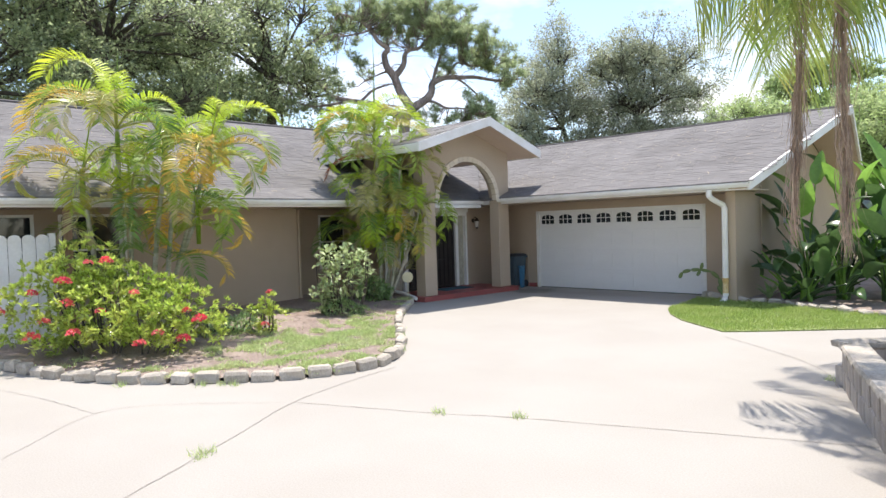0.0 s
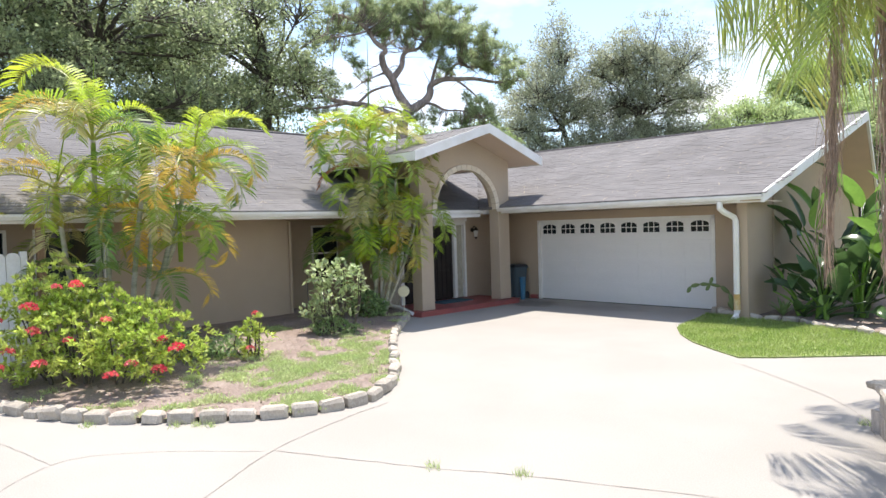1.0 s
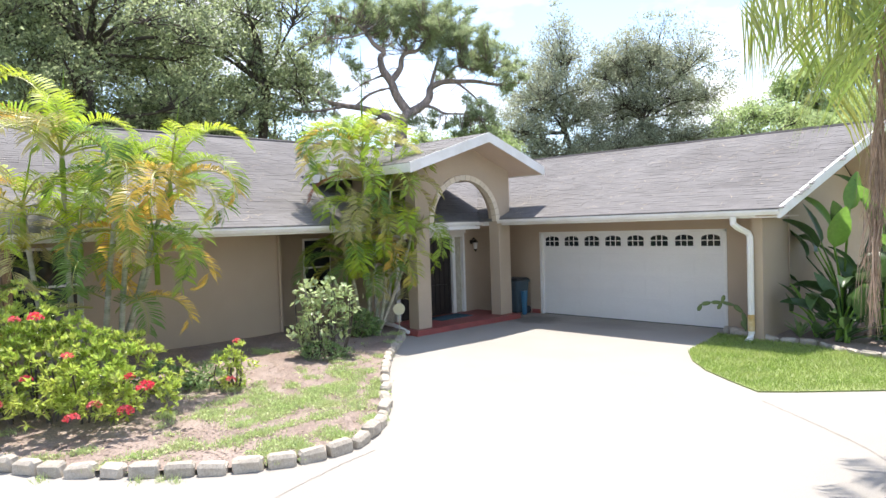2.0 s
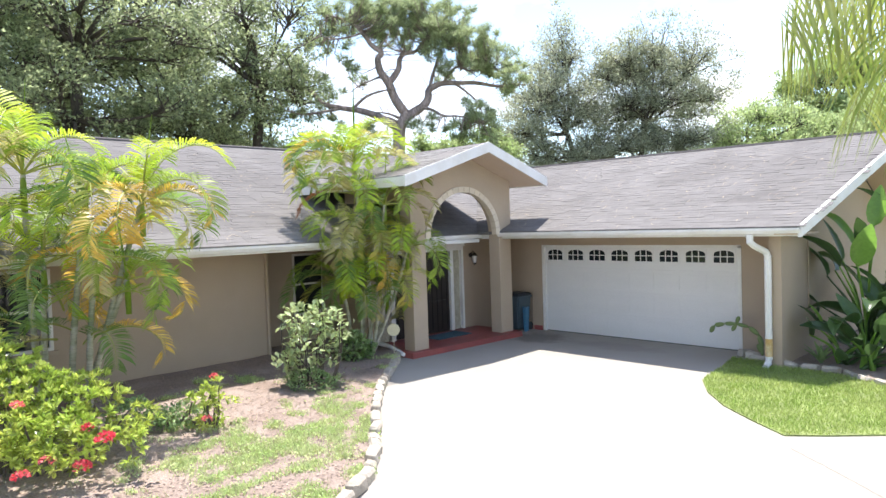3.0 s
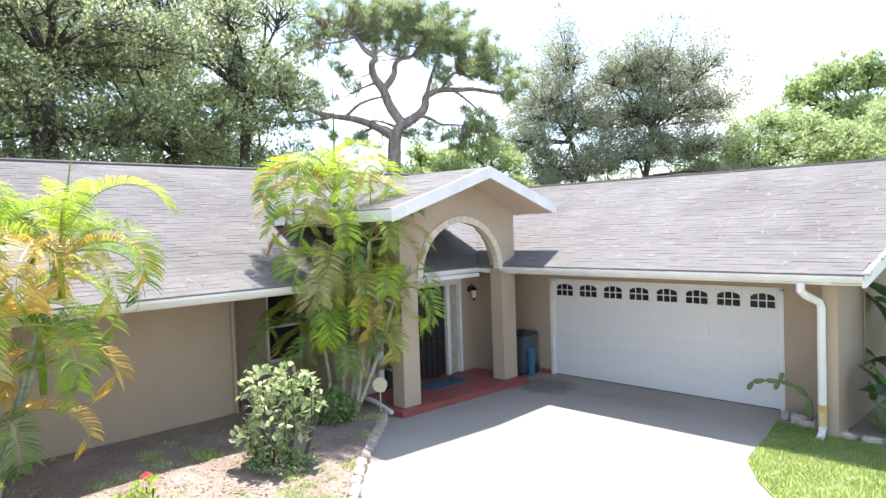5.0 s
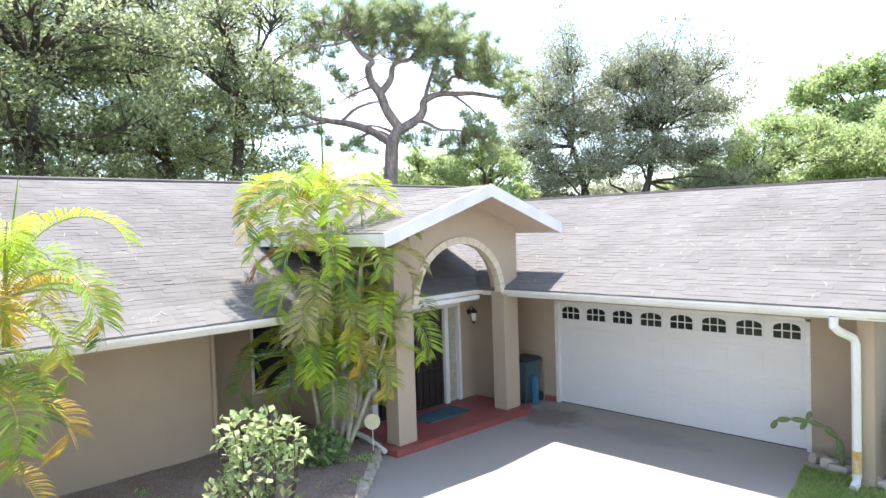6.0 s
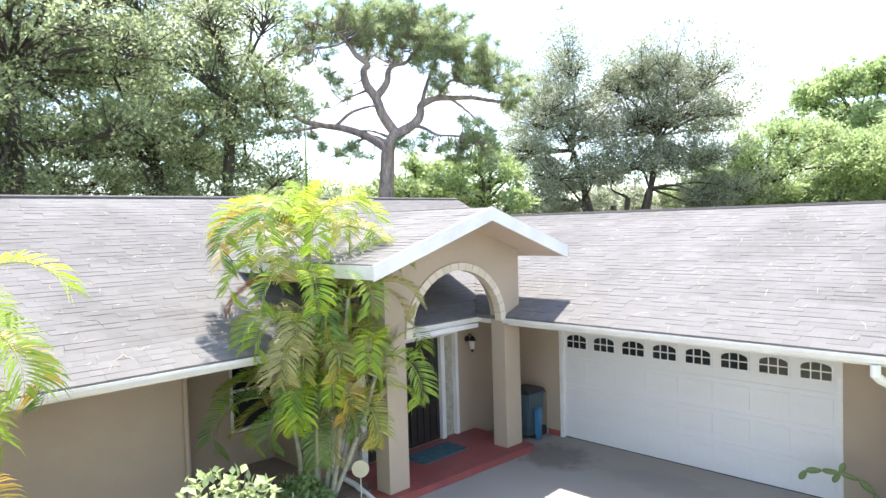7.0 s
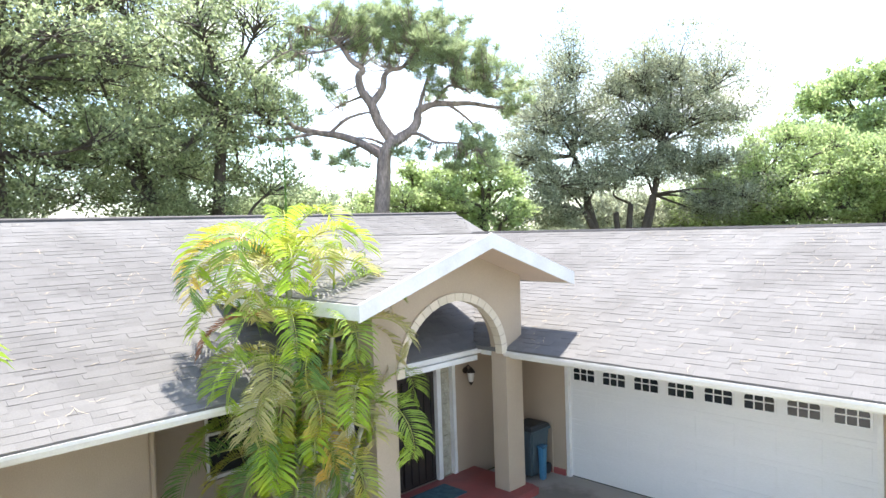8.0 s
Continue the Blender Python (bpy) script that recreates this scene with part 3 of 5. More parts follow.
vv = [[[bm.verts.new((x, y, z)) for y, z in arc] for arc in (arc_in, arc_out)] for x in (PX + 0.028, PX - 0.10)]
for i in range(24):
    for q in ((vv[0][0], vv[0][1]), (vv[1][0], vv[1][1]), (vv[0][0], vv[1][0]), (vv[0][1], vv[1][1])):
        bm.faces.new((q[0][i], q[0][i + 1], q[1][i + 1], q[1][i]))
bmesh.ops.recalc_face_normals(bm, faces=bm.faces[:])
part("arch_bed", bm, STUCCO_LIGHT, portal)
# its roof: two slopes running back into the main roof
for sgn, ye, low in ((1, GY1, G_LOW), (-1, GY0, G_LOW_FAR)):
    pts = [(GX, ye, low), (GX, CY, G_TOP), (xl(G_TOP) - 0.1, CY, G_TOP), (xl(low) - 0.15, ye, low)]
    part("roof", slab(pts, 0.05), SHINGLE, portal)
    under = [(GX - 0.03, ye - 0.03 * sgn, low - 0.16), (GX - 0.03, CY, G_TOP - 0.16), (xl(G_TOP - 0.2), CY, G_TOP - 0.16), (xl(low - 0.16), ye - 0.03 * sgn, low - 0.16)]
    part("soffit", slab(under, 0.02), SOFFIT, portal)
    part("barge_board", slab([(GX, ye + 0.03 * sgn, low + 0.0), (GX + 0.03, ye + 0.03 * sgn, low + 0.0), (GX + 0.03, CY, G_TOP + 0.014), (GX, CY, G_TOP + 0.014)], 0.22), WHITE, portal, "white sloping barge board")
    part("fascia", box((xl(low - 0.1), ye, low - 0.2), (GX, ye + 0.03 * sgn, low - 0.012)), WHITE, portal, "white fascia board")
part("side_beam", box((-2.4, Y0, 3.3), (PX - PT, Y0 + 0.25, 3.72)), STUCCO_LIGHT, portal)
porch = tagged(part("porch", prism([(-1.47, -4.46), (-0.02, -4.46), (0.08, -1.0), (-0.1, -0.95), (-1.47, -0.95)], -0.1, 0.12), PORCH_RED, None), "red painted concrete porch with a low step", "porch", kind="structure")
part("baseboard", box((-1.45, -0.03, 0.0), (-0.05, 0.0, 0.11)), PORCH_RED, house, "red painted strip at the wall foot")


# ---- front door ----
entry = thing("entry_door", "dark double entry door with white frame and glazed sidelights", "door")
DX = DOOR_X - 0.06
part("frame", join(box((DX - 0.1, -4.25, 2.1), (DX + 0.08, -1.4, 2.2)), *[box((DX - 0.1, a, 0.12), (DX + 0.08, b, 2.1)) for a, b in ((-4.25, -4.17), (-3.82, -3.70), (-1.87, -1.77), (-1.47, -1.4))]), WHITE, entry, "white painted door frame")
for a, b in ((-3.70, -2.80), (-2.77, -1.87)):
    leaf = part("leaf", box((DX - 0.05, a, 0.13), (DX, b, 2.1), 0.004), DOOR_DARK, entry, "dark stained door leaf")
    for z0, z1 in ((0.25, 0.9), (1.05, 1.95)):
        part("panel", box((DX, a + 0.12, z0), (DX + 0.02, b - 0.12, z1), 0.008), DOOR_DARK, leaf)
    for k in range(5):
        y = a + 0.12 + k * (b - a - 0.24) / 4
        part("bar", tube([(DX + 0.035, y, 0.2), (DX + 0.035, y, 2.0)], 0.008, 6), IRON, leaf)
for a, b in ((-4.17, -3.82), (-1.77, -1.47)):
    light = part("sidelight", box((DX - 0.03, a, 0.12), (DX - 0.01, b, 2.1)), GLASS_BLOCK, entry, "pale textured glass sidelight")
    for k in range(9):
        part("glass_block", box((DX - 0.012, a + 0.06, 0.3 + 0.19 * k), (DX + 0.012, b - 0.06, 0.47 + 0.19 * k), 0.006), GLASS_BLOCK, light)
part("entry_beam", box((EAVE_L - 0.1, -3.87, ZL - 0.21), (EAVE_L + 0.045, EAVE_G - 0.02, ZL - 0.125), 0.004), WHITE, house, "white boxed beam over the entry")
part("lintel", box((DOOR_X, -4.3, 2.2), (DOOR_X + 0.03, -1.35, 2.3)), WHITE, house, "white trim over the entry")

# ---- garage door ----
gd = thing("garage_door", "closed white panelled garage door with arched top lights", "garage door")
DW, DH, DY = 4.88, 2.13, 0.06
SECT = DH / 4
for i in range(4):
    z0, z1 = i * SECT, (i + 1) * SECT
    sec = part("section", box((0.05, DY, z0 + 0.016 * (i == 0)), (DW - 0.05, DY + 0.05, z1 - 0.001), 0.005), DOOR_WHITE, gd)
    for j in range(8):
        x0 = 0.05 + (DW - 0.1) * j / 8 + 0.07
        x1 = 0.05 + (DW - 0.1) * (j + 1) / 8 - 0.07
        if i < 3:
            part("panel", box((x0, DY - 0.006, z0 + 0.09), (x1, DY + 0.01, z1 - 0.09), 0.005), DOOR_WHITE, sec)
        else:
            win = part("window", box((x0 - 0.01, DY - 0.012, z0 + 0.15), (x1 + 0.01, DY + 0.01, z1 - 0.06), 0.004), DOOR_WHITE, sec, "white window surround")
            bm = bmesh.new()
            cx, hw, za, zs, ze = (x0 + x1) / 2, (x1 - x0) / 2 - 0.02, z0 + 0.185, z1 - 0.17, z1 - 0.095
            pts = [(cx - hw, za), (cx + hw, za)] + [(cx + hw * math.cos(math.pi * k / 10), zs + (ze - zs) * math.sin(math.pi * k / 10)) for k in range(11)]
            vs = [[bm.verts.new((x, y, z)) for x, z in pts] for y in (DY - 0.016, DY)]
            bm.faces.new(vs[0])
            for k in range(len(pts)):
                q = (k + 1) % len(pts)
                bm.faces.new((vs[0][k], vs[0][q], vs[1][q], vs[1][k]))
            bmesh.ops.recalc_face_normals(bm, faces=bm.faces[:])
            part("pane", bm, GLASS_DARK, win, "dark glass light")
            for k in (-1, 1):
                xx = cx + k * hw / 3
                zt = zs + (ze - zs) * math.sqrt(1 - 1 / 9)
                part("muntin", box((xx - 0.009, DY - 0.024, za), (xx + 0.009, DY - 0.014, zt)), DOOR_WHITE, win)
            part("muntin", box((cx - hw, DY - 0.025, (za + ze) / 2 - 0.009), (cx + hw, DY - 0.0155, (za + ze) / 2 + 0.009)), DOOR_WHITE, win)
part("jamb", box((-0.02, -0.015, 0), (0.05, 0.1, DH)), WHITE, gd, "white door jamb")
part("jamb", box((DW - 0.05, -0.015, 0), (DW + 0.02, 0.1, DH)), WHITE, gd, "white door jamb")
part("head_trim", box((-0.02, -0.015, DH - 0.035), (DW + 0.02, 0.06, DH + 0.02)), WHITE, gd)
part("seal", box((0.05, DY + 0.005, 0.0), (DW - 0.05, DY + 0.045, 0.018)), BIN_LID, gd, "black rubber floor seal")


# ---- windows of the left wing ----
def window(plane, a, b, c, d):
    w = thing("window", "dark single-hung window with white frame and sill", "window")
    part("frame", join(box((plane - 0.1, a, d - 0.05), (plane + 0.02, b, d)), box((plane - 0.1, a, c), (plane + 0.02, b, c + 0.05)),
                       box((plane - 0.1, a, c + 0.05), (plane + 0.02, a + 0.05, d - 0.05)), box((plane - 0.1, b - 0.05, c + 0.05), (plane + 0.02, b, d - 0.05)),
                       box((plane - 0.08, a + 0.05, (c + d) / 2 - 0.02), (plane, b - 0.05, (c + d) / 2 + 0.02))), WHITE, w)
    part("pane", box((plane - 0.07, a + 0.05, c + 0.05), (plane - 0.06, b - 0.05, (c + d) / 2 - 0.02)), GLASS_DARK, w)
    part("pane", box((plane - 0.05, a + 0.05, (c + d) / 2 + 0.02), (plane - 0.04, b - 0.05, d - 0.05)), GLASS_DARK, w)
    part("sill", box((plane, a - 0.06, c - 0.06), (plane + 0.09, b + 0.06, c), 0.006), STUCCO_LIGHT, w, "tan window sill")


window(WALL_X, -11.7, -10.5, 0.9, 2.25)
window(WALL_X, -12.9, -12.1, 0.9, 2.25)
window(-2.9, -5.45, -4.6, 0.8, 2.2)


# ---- palms ----
frond_cache = {}


def frond_mesh(colour, elev, length, droop, seed, pairs=40, leaf=0.36, vee=0.75, width=0.0130, hang=1.0):
    """One feather frond growing from the origin along +x, arching over and down."""
    key = (colour, elev, round(length, 2), droop, seed)
    if key in frond_cache:
        return frond_cache[key]
    rng = random.Random(seed)
    verts, faces, mats = [], [], []
    n = 16
    pts, p, a = [], Vector((0, 0, 0)), radians(elev)
    sway = rng.uniform(-0.25, 0.25)
    yaw = 0.0
    for i in range(n + 1):
        pts.append(p.copy())
        a -= radians(droop) / n * (0.15 + 1.75 * (i / n) ** 1.05)
        yaw += sway / n
        p = p + Vector((math.cos(a) * math.cos(yaw), math.cos(a) * math.sin(yaw), math.sin(a))) * length / n

    def at(s):
        f = s * n
        i = min(int(f), n - 1)
        return pts[i].lerp(pts[i + 1], f - i), (pts[i + 1] - pts[i]).normalized()

    def quad(*v):
        k = len(verts)
        verts.extend(v)
        faces.append(tuple(range(k, k + len(v))))
    for i in range(n):                       # stalk, a slim three-sided rod
        r0, r1 = 0.016 * (1 - i / n) + 0.003, 0.016 * (1 - (i + 1) / n) + 0.003
        for k in range(3):
            o = [Vector((0, math.cos(2.1 * q), math.sin(2.1 * q))) for q in (k, (k + 1) % 3)]
            quad(pts[i] + o[0] * r0, pts[i] + o[1] * r0, pts[i + 1] + o[1] * r1, pts[i + 1] + o[0] * r1)
            mats.append(1)
    for j in range(pairs):
        s = 0.16 + 0.83 * (j + 0.5) / pairs
        c, d = at(s)
        side = d.cross(Vector((0, 0, 1)))
        side = side.normalized() if side.length > 0.1 else Vector((0, 1, 0))
        up = side.cross(d).normalized()
        prof = math.sin(math.pi * min(1, 0.18 + 0.80 * (s - 0.1))) ** 0.7
        L = leaf * length / 1.7 * (0.35 + 0.75 * prof)
        for sg in (1, -1):
            if rng.random() < 0.03:
                continue
            sweep = 0.16 + 0.42 * s + rng.uniform(-0.05, 0.05)
            v = vee * (1.1 - 0.5 * s) + rng.uniform(-0.06, 0.06)
            way = (side * sg * math.cos(v) + up * math.sin(v)) + d * sweep
            way.normalize()
            wid = d.cross(way).cross(way).normalized() * width * length / 1.7 * rng.uniform(0.8, 1.2)
            sag = Vector((0, 0, -1)) * L * rng.uniform(0.24, 0.42) * hang
            q0, q1, q2, q3 = c, c + way * L * 0.35 - sag * -0.10, c + way * L * 0.72 + sag * 0.45, c + way * L * 0.97 + sag * 1.1
            k = len(verts)
            verts.extend([q0, q1 - wid, q1 + wid, q2 - wid * 0.8, q2 + wid * 0.8, q3])
            faces.extend([(k, k + 1, k + 2), (k + 1, k + 3, k + 4, k + 2), (k + 3, k + 5, k + 4)])
            mats.extend([0, 0, 0])
    me = bpy.data.meshes.new("frond")
    me.from_pydata([tuple(v) for v in verts], [], faces)
    me.materials.append(FROND[colour])
    me.materials.append(RACHIS)
    me.polygons.foreach_set("material_index", mats)
    frond_cache[key] = me
    return me


def add_frond(parent, at, az, elev, length, droop, colour, seed=0, name="frond", **kw):
    ob = new(name, frond_mesh(colour, elev, length, droop, seed % 5, **kw))
    ob.parent = parent
    ob.matrix_local = pose(at[0], at[1], at[2], 0, 0, az)
    if colour in ("orange", "yellow", "straw", "rust"):
        ob["label"] = {"orange": "orange-yellow ageing frond", "yellow": "yellowing frond", "straw": "straw-coloured drying frond", "rust": "rust-brown dead frond"}[colour]
    return ob


def ringed_stem(parent, a, b, r, bend=(0, 0, 0)):
    mid = (Vector(a) + Vector(b)) / 2 + Vector(bend)
    pts = spline([a, mid, b], 14)
    rad = [r * (1.15 - 0.3 * i / len(pts)) * (1.12 if i % 3 == 0 else 1.0) for i in range(len(pts))]
    return part("stem", tube(pts, rad, 8), PALM_TRUNK, parent, smooth=True)


def crown(parent, top, n, length, seed, palette, elev=(-10, 75), az0=0.0):
    rng = random.Random(seed)
    n = round(n * 0.85)
    for k in range(n):
        az = az0 + 137.5 * k + rng.uniform(-18, 18)
        f = (k + 0.5) / n
        e = elev[1] + (elev[0] - elev[1]) * f + rng.uniform(-8, 8)
        col = rng.choice(palette[min(len(palette) - 1, int(f * len(palette)))])
        e = round(e / 12) * 12
        L = round(length * rng.uniform(0.85, 1.12), 1)
        dr = rng.choice((140, 170, 200))
        add_frond(parent, top, az, e, L, dr, col, rng.randrange(5))
    spear = Vector((rng.uniform(-0.25, 0.25), rng.uniform(-0.25, 0.25), length * 0.75))
    part("spear", tube([Vector(top), Vector(top) + spear * 0.5, Vector(top) + spear], [0.016, 0.014, 0.004], 5), FROND["green"], parent, "closed upright spear leaf")
    bm = tube([Vector(top) - Vector((0, 0, 0.5)), Vector(top) - Vector((0, 0, 0.2)), Vector(top) + Vector((0, 0, 0.1))], [0.038, 0.042, 0.022], 8)
    part("crownshaft", bm, FROND["green"], parent, "smooth pale green crownshaft", True)


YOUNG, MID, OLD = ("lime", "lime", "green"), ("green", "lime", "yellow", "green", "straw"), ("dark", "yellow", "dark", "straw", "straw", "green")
palm_b = thing("areca_palm", "clumping areca palm with green and yellow arching fronds", "palm", (-0.76, -5.25, bed_z(-0.8, -5.3)), "areca palms")
for k, (bx, by, tx, ty, tz, n, L, lo, hi) in enumerate((
        (0.05, 0.0, -0.15, 0.15, 3.95, 13, 1.8, 15, 84), (0.15, 0.05, 0.4, 0.45, 3.05, 11, 1.65, 8, 80), (-0.1, 0.1, 0.05, 0.1, 2.3, 8, 1.5, 0, 75),
        (0.2, 0.15, 0.65, 0.8, 2.1, 8, 1.5, 0, 75), (-0.15, -0.1, -0.25, -0.25, 1.55, 6, 1.5, 5, 60), (0.1, 0.2, 0.3, 0.5, 1.3, 6, 1.3, 0, 70), (0.25, 0.1, 0.45, 0.2, 1.7, 5, 1.3, 0, 60))):
    ringed_stem(palm_b, (bx, by, 0), (tx, ty, tz), 0.036, (0.05, 0.02, 0))
    crown(palm_b, (tx, ty, tz), n, L, 11 + k, (YOUNG, MID, OLD), (lo, hi), 20 + 50 * k)
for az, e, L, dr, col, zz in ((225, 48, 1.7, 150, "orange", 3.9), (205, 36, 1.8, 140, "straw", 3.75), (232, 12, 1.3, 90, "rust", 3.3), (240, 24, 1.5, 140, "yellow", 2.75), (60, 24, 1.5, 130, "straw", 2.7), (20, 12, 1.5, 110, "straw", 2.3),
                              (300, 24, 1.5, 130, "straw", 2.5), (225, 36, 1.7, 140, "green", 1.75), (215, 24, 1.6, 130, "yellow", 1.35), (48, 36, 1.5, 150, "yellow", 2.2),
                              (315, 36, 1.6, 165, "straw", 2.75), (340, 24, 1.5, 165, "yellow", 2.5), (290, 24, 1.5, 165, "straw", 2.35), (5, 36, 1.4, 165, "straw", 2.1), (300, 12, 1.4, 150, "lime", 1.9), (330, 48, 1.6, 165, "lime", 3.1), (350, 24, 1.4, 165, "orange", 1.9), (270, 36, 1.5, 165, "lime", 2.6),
                              # low fill; the dark fronds carry the clump's inner shade in their colour
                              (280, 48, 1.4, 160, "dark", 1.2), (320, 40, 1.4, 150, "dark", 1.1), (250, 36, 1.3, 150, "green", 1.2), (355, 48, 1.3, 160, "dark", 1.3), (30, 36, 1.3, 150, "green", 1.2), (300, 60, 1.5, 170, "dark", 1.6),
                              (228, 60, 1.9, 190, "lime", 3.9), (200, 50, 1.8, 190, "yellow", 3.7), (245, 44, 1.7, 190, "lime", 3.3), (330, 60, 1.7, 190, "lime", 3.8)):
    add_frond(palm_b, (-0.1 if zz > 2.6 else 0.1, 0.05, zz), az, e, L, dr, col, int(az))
part("spear", tube(spline([(-0.15, 0.15, 3.95), (-0.05, 0.1, 5.0), (0.02, 0.05, 6.2)], 6), [0.02 - 0.0013 * i for i in range(13)], 5), FROND["dark"], palm_b, "tall closed spear leaf")
palm_a = thing("areca_palm", "large areca palm clump with lime, yellow and orange fronds", "palm", (-0.35, -10.93, bed_z(-0.35, -10.93)), "areca palms")
OLD_A = ("orange", "dark", "orange", "yellow", "orange", "dark", "straw")
for k, (bx, by, tx, ty, tz, n, L, lo, hi) in enumerate((
        (-0.25, -0.15, 0.05, -0.3, 3.5, 14, 1.8, 15, 82), (0.1, 0.3, 0.75, 1.0, 3.1, 11, 1.65, 8, 80), (0.1, 0.1, 0.45, 0.35, 3.15, 11, 1.45, 10, 80),
        (-0.5, -0.4, -0.4, -0.75, 2.75, 10, 1.5, 5, 78), (0.3, 0.3, 0.55, 0.4, 2.3, 10, 1.5, 0, 75), (-0.1, -0.1, 0.0, -0.1, 2.25, 10, 1.5, 0, 75), (-0.1, 0.3, 0.6, 0.8, 2.0, 8, 1.3, 0, 70))):
    ringed_stem(palm_a, (bx, by, 0), (tx, ty, tz), 0.040, (-0.03, -0.02, 0))
    crown(palm_a, (tx, ty, tz), n, L, 31 + k, (YOUNG, MID, OLD_A), (lo, hi), 75 * k)
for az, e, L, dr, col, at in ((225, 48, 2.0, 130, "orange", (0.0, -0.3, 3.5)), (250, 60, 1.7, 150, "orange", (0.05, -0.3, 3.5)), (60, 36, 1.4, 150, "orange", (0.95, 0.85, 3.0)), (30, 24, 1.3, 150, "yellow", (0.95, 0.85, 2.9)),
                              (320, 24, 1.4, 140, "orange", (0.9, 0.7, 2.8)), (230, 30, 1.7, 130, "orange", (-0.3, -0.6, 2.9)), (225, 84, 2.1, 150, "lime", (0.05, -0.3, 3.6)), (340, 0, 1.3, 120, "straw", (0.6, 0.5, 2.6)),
                              # lower fill, with inner shade painted by the dark fronds
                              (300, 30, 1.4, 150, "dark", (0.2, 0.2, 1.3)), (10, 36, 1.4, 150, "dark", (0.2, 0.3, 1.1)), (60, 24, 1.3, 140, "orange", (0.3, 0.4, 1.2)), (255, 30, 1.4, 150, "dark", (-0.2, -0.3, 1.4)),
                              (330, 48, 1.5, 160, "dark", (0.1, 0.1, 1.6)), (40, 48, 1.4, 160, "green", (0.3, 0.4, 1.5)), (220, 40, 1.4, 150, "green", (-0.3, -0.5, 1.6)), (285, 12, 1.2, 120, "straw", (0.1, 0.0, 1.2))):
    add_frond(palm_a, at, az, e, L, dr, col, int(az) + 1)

# queen palm in the planter, fronds and dry flower stalks hanging over the drive
qx, qy, qz = 10.45, -7.3, 4.65
queen = thing("queen_palm", "tall queen palm with drooping feathery fronds and dry hanging stalks", "palm", (qx, qy, 0.0))
part("trunk", tube([(0, 0, 0), (0.02, 0.02, 1.5), (-0.03, 0.03, 3.2), (0, 0, qz - 0.1)], [0.19, 0.16, 0.15, 0.13], 12), PALM_TRUNK, queen, smooth=True)
for k, (az, e, L, dr) in enumerate(((203, 24, 2.6, 95), (228, 16, 2.3, 120), (240, 14, 2.5, 125), (165, 30, 2.8, 100), (262, 36, 2.6, 110), (140, 12, 3.0, 80), (222, 66, 2.6, 130),
                                    (110, 40, 3.0, 115), (60, 30, 3.0, 115), (20, 40, 3.0, 120), (330, 30, 2.8, 115), (130, 70, 3.0, 110))):
    add_frond(queen, (0, 0, qz - 0.1), az, e, L, dr, "queen", k, pairs=60, leaf=0.52, vee=-0.9, width=0.0068, hang=1.7)
for k, (az, e) in enumerate(((222, 30), (246, 24))):
    part("peduncle", tube(spline([(0, 0, qz - 0.3), (-0.4 + 0.1 * k, -0.35 - 0.2 * k, qz - 0.05), (-0.93 + 0.33 * k, -0.88 - 0.1 * k, qz - 0.25)], 5), 0.022, 6), BROWN_STRAND, queen, "dry woody flower stem")


def dry_stalk(parent, top, bottom, seed, spread=0.08, n=300):
    """A hanging spray of dry flower strands."""
    rng = np.random.default_rng(seed)
    top, bottom = np.array(top), np.array(bottom)
    v, f = [], []
    for _ in range(n):
        s0 = rng.uniform(0, 0.8)
        s1 = min(1.0, s0 + rng.uniform(0.12, 0.35))
        o0, o1 = rng.normal(size=3) * spread * 0.35, rng.normal(size=3) * spread * 0.7
        o0[2] = o1[2] = 0
        a = top + (bottom - top) * s0 + o0
        b = top + (bottom - top) * s1 + o1
        m = (a + b) / 2 + rng.normal(size=3) * 0.03
        w = rand_unit(rng, 1)[0] * 0.0045
        k = len(v)
        v += [a - w, a + w, m - w, m + w, b]
        f += [(k, k + 1, k + 3, k + 2), (k + 2, k + 3, k + 4)]
    ob = raw("dry_stalk", [tuple(q) for q in v], f, BROWN_STRAND, parent, "brown dry hanging flower stalk")
    return ob


dry_stalk(queen, (-0.93, -0.88, 4.2), (-1.08, -0.90, 1.4), 5)
dry_stalk(queen, (-0.60, -0.98, 4.2), (-0.53, -1.03, 1.3), 6)


# ---- leafy shrubs ----
def leaf_ball(rng, centre, radii, n, shell=0.66):
    d = rand_unit(rng, n)
    r = shell + (1 - shell) * rng.random((n, 1)) ** 0.6
    lump = 1 + 0.22 * np.sin(d[:, :1] * 5 + 1) * np.cos(d[:, 1:2] * 6) + 0.12 * np.sin(d[:, 2:3] * 9)
    return np.array(centre) + d * r * lump * np.array(radii), d


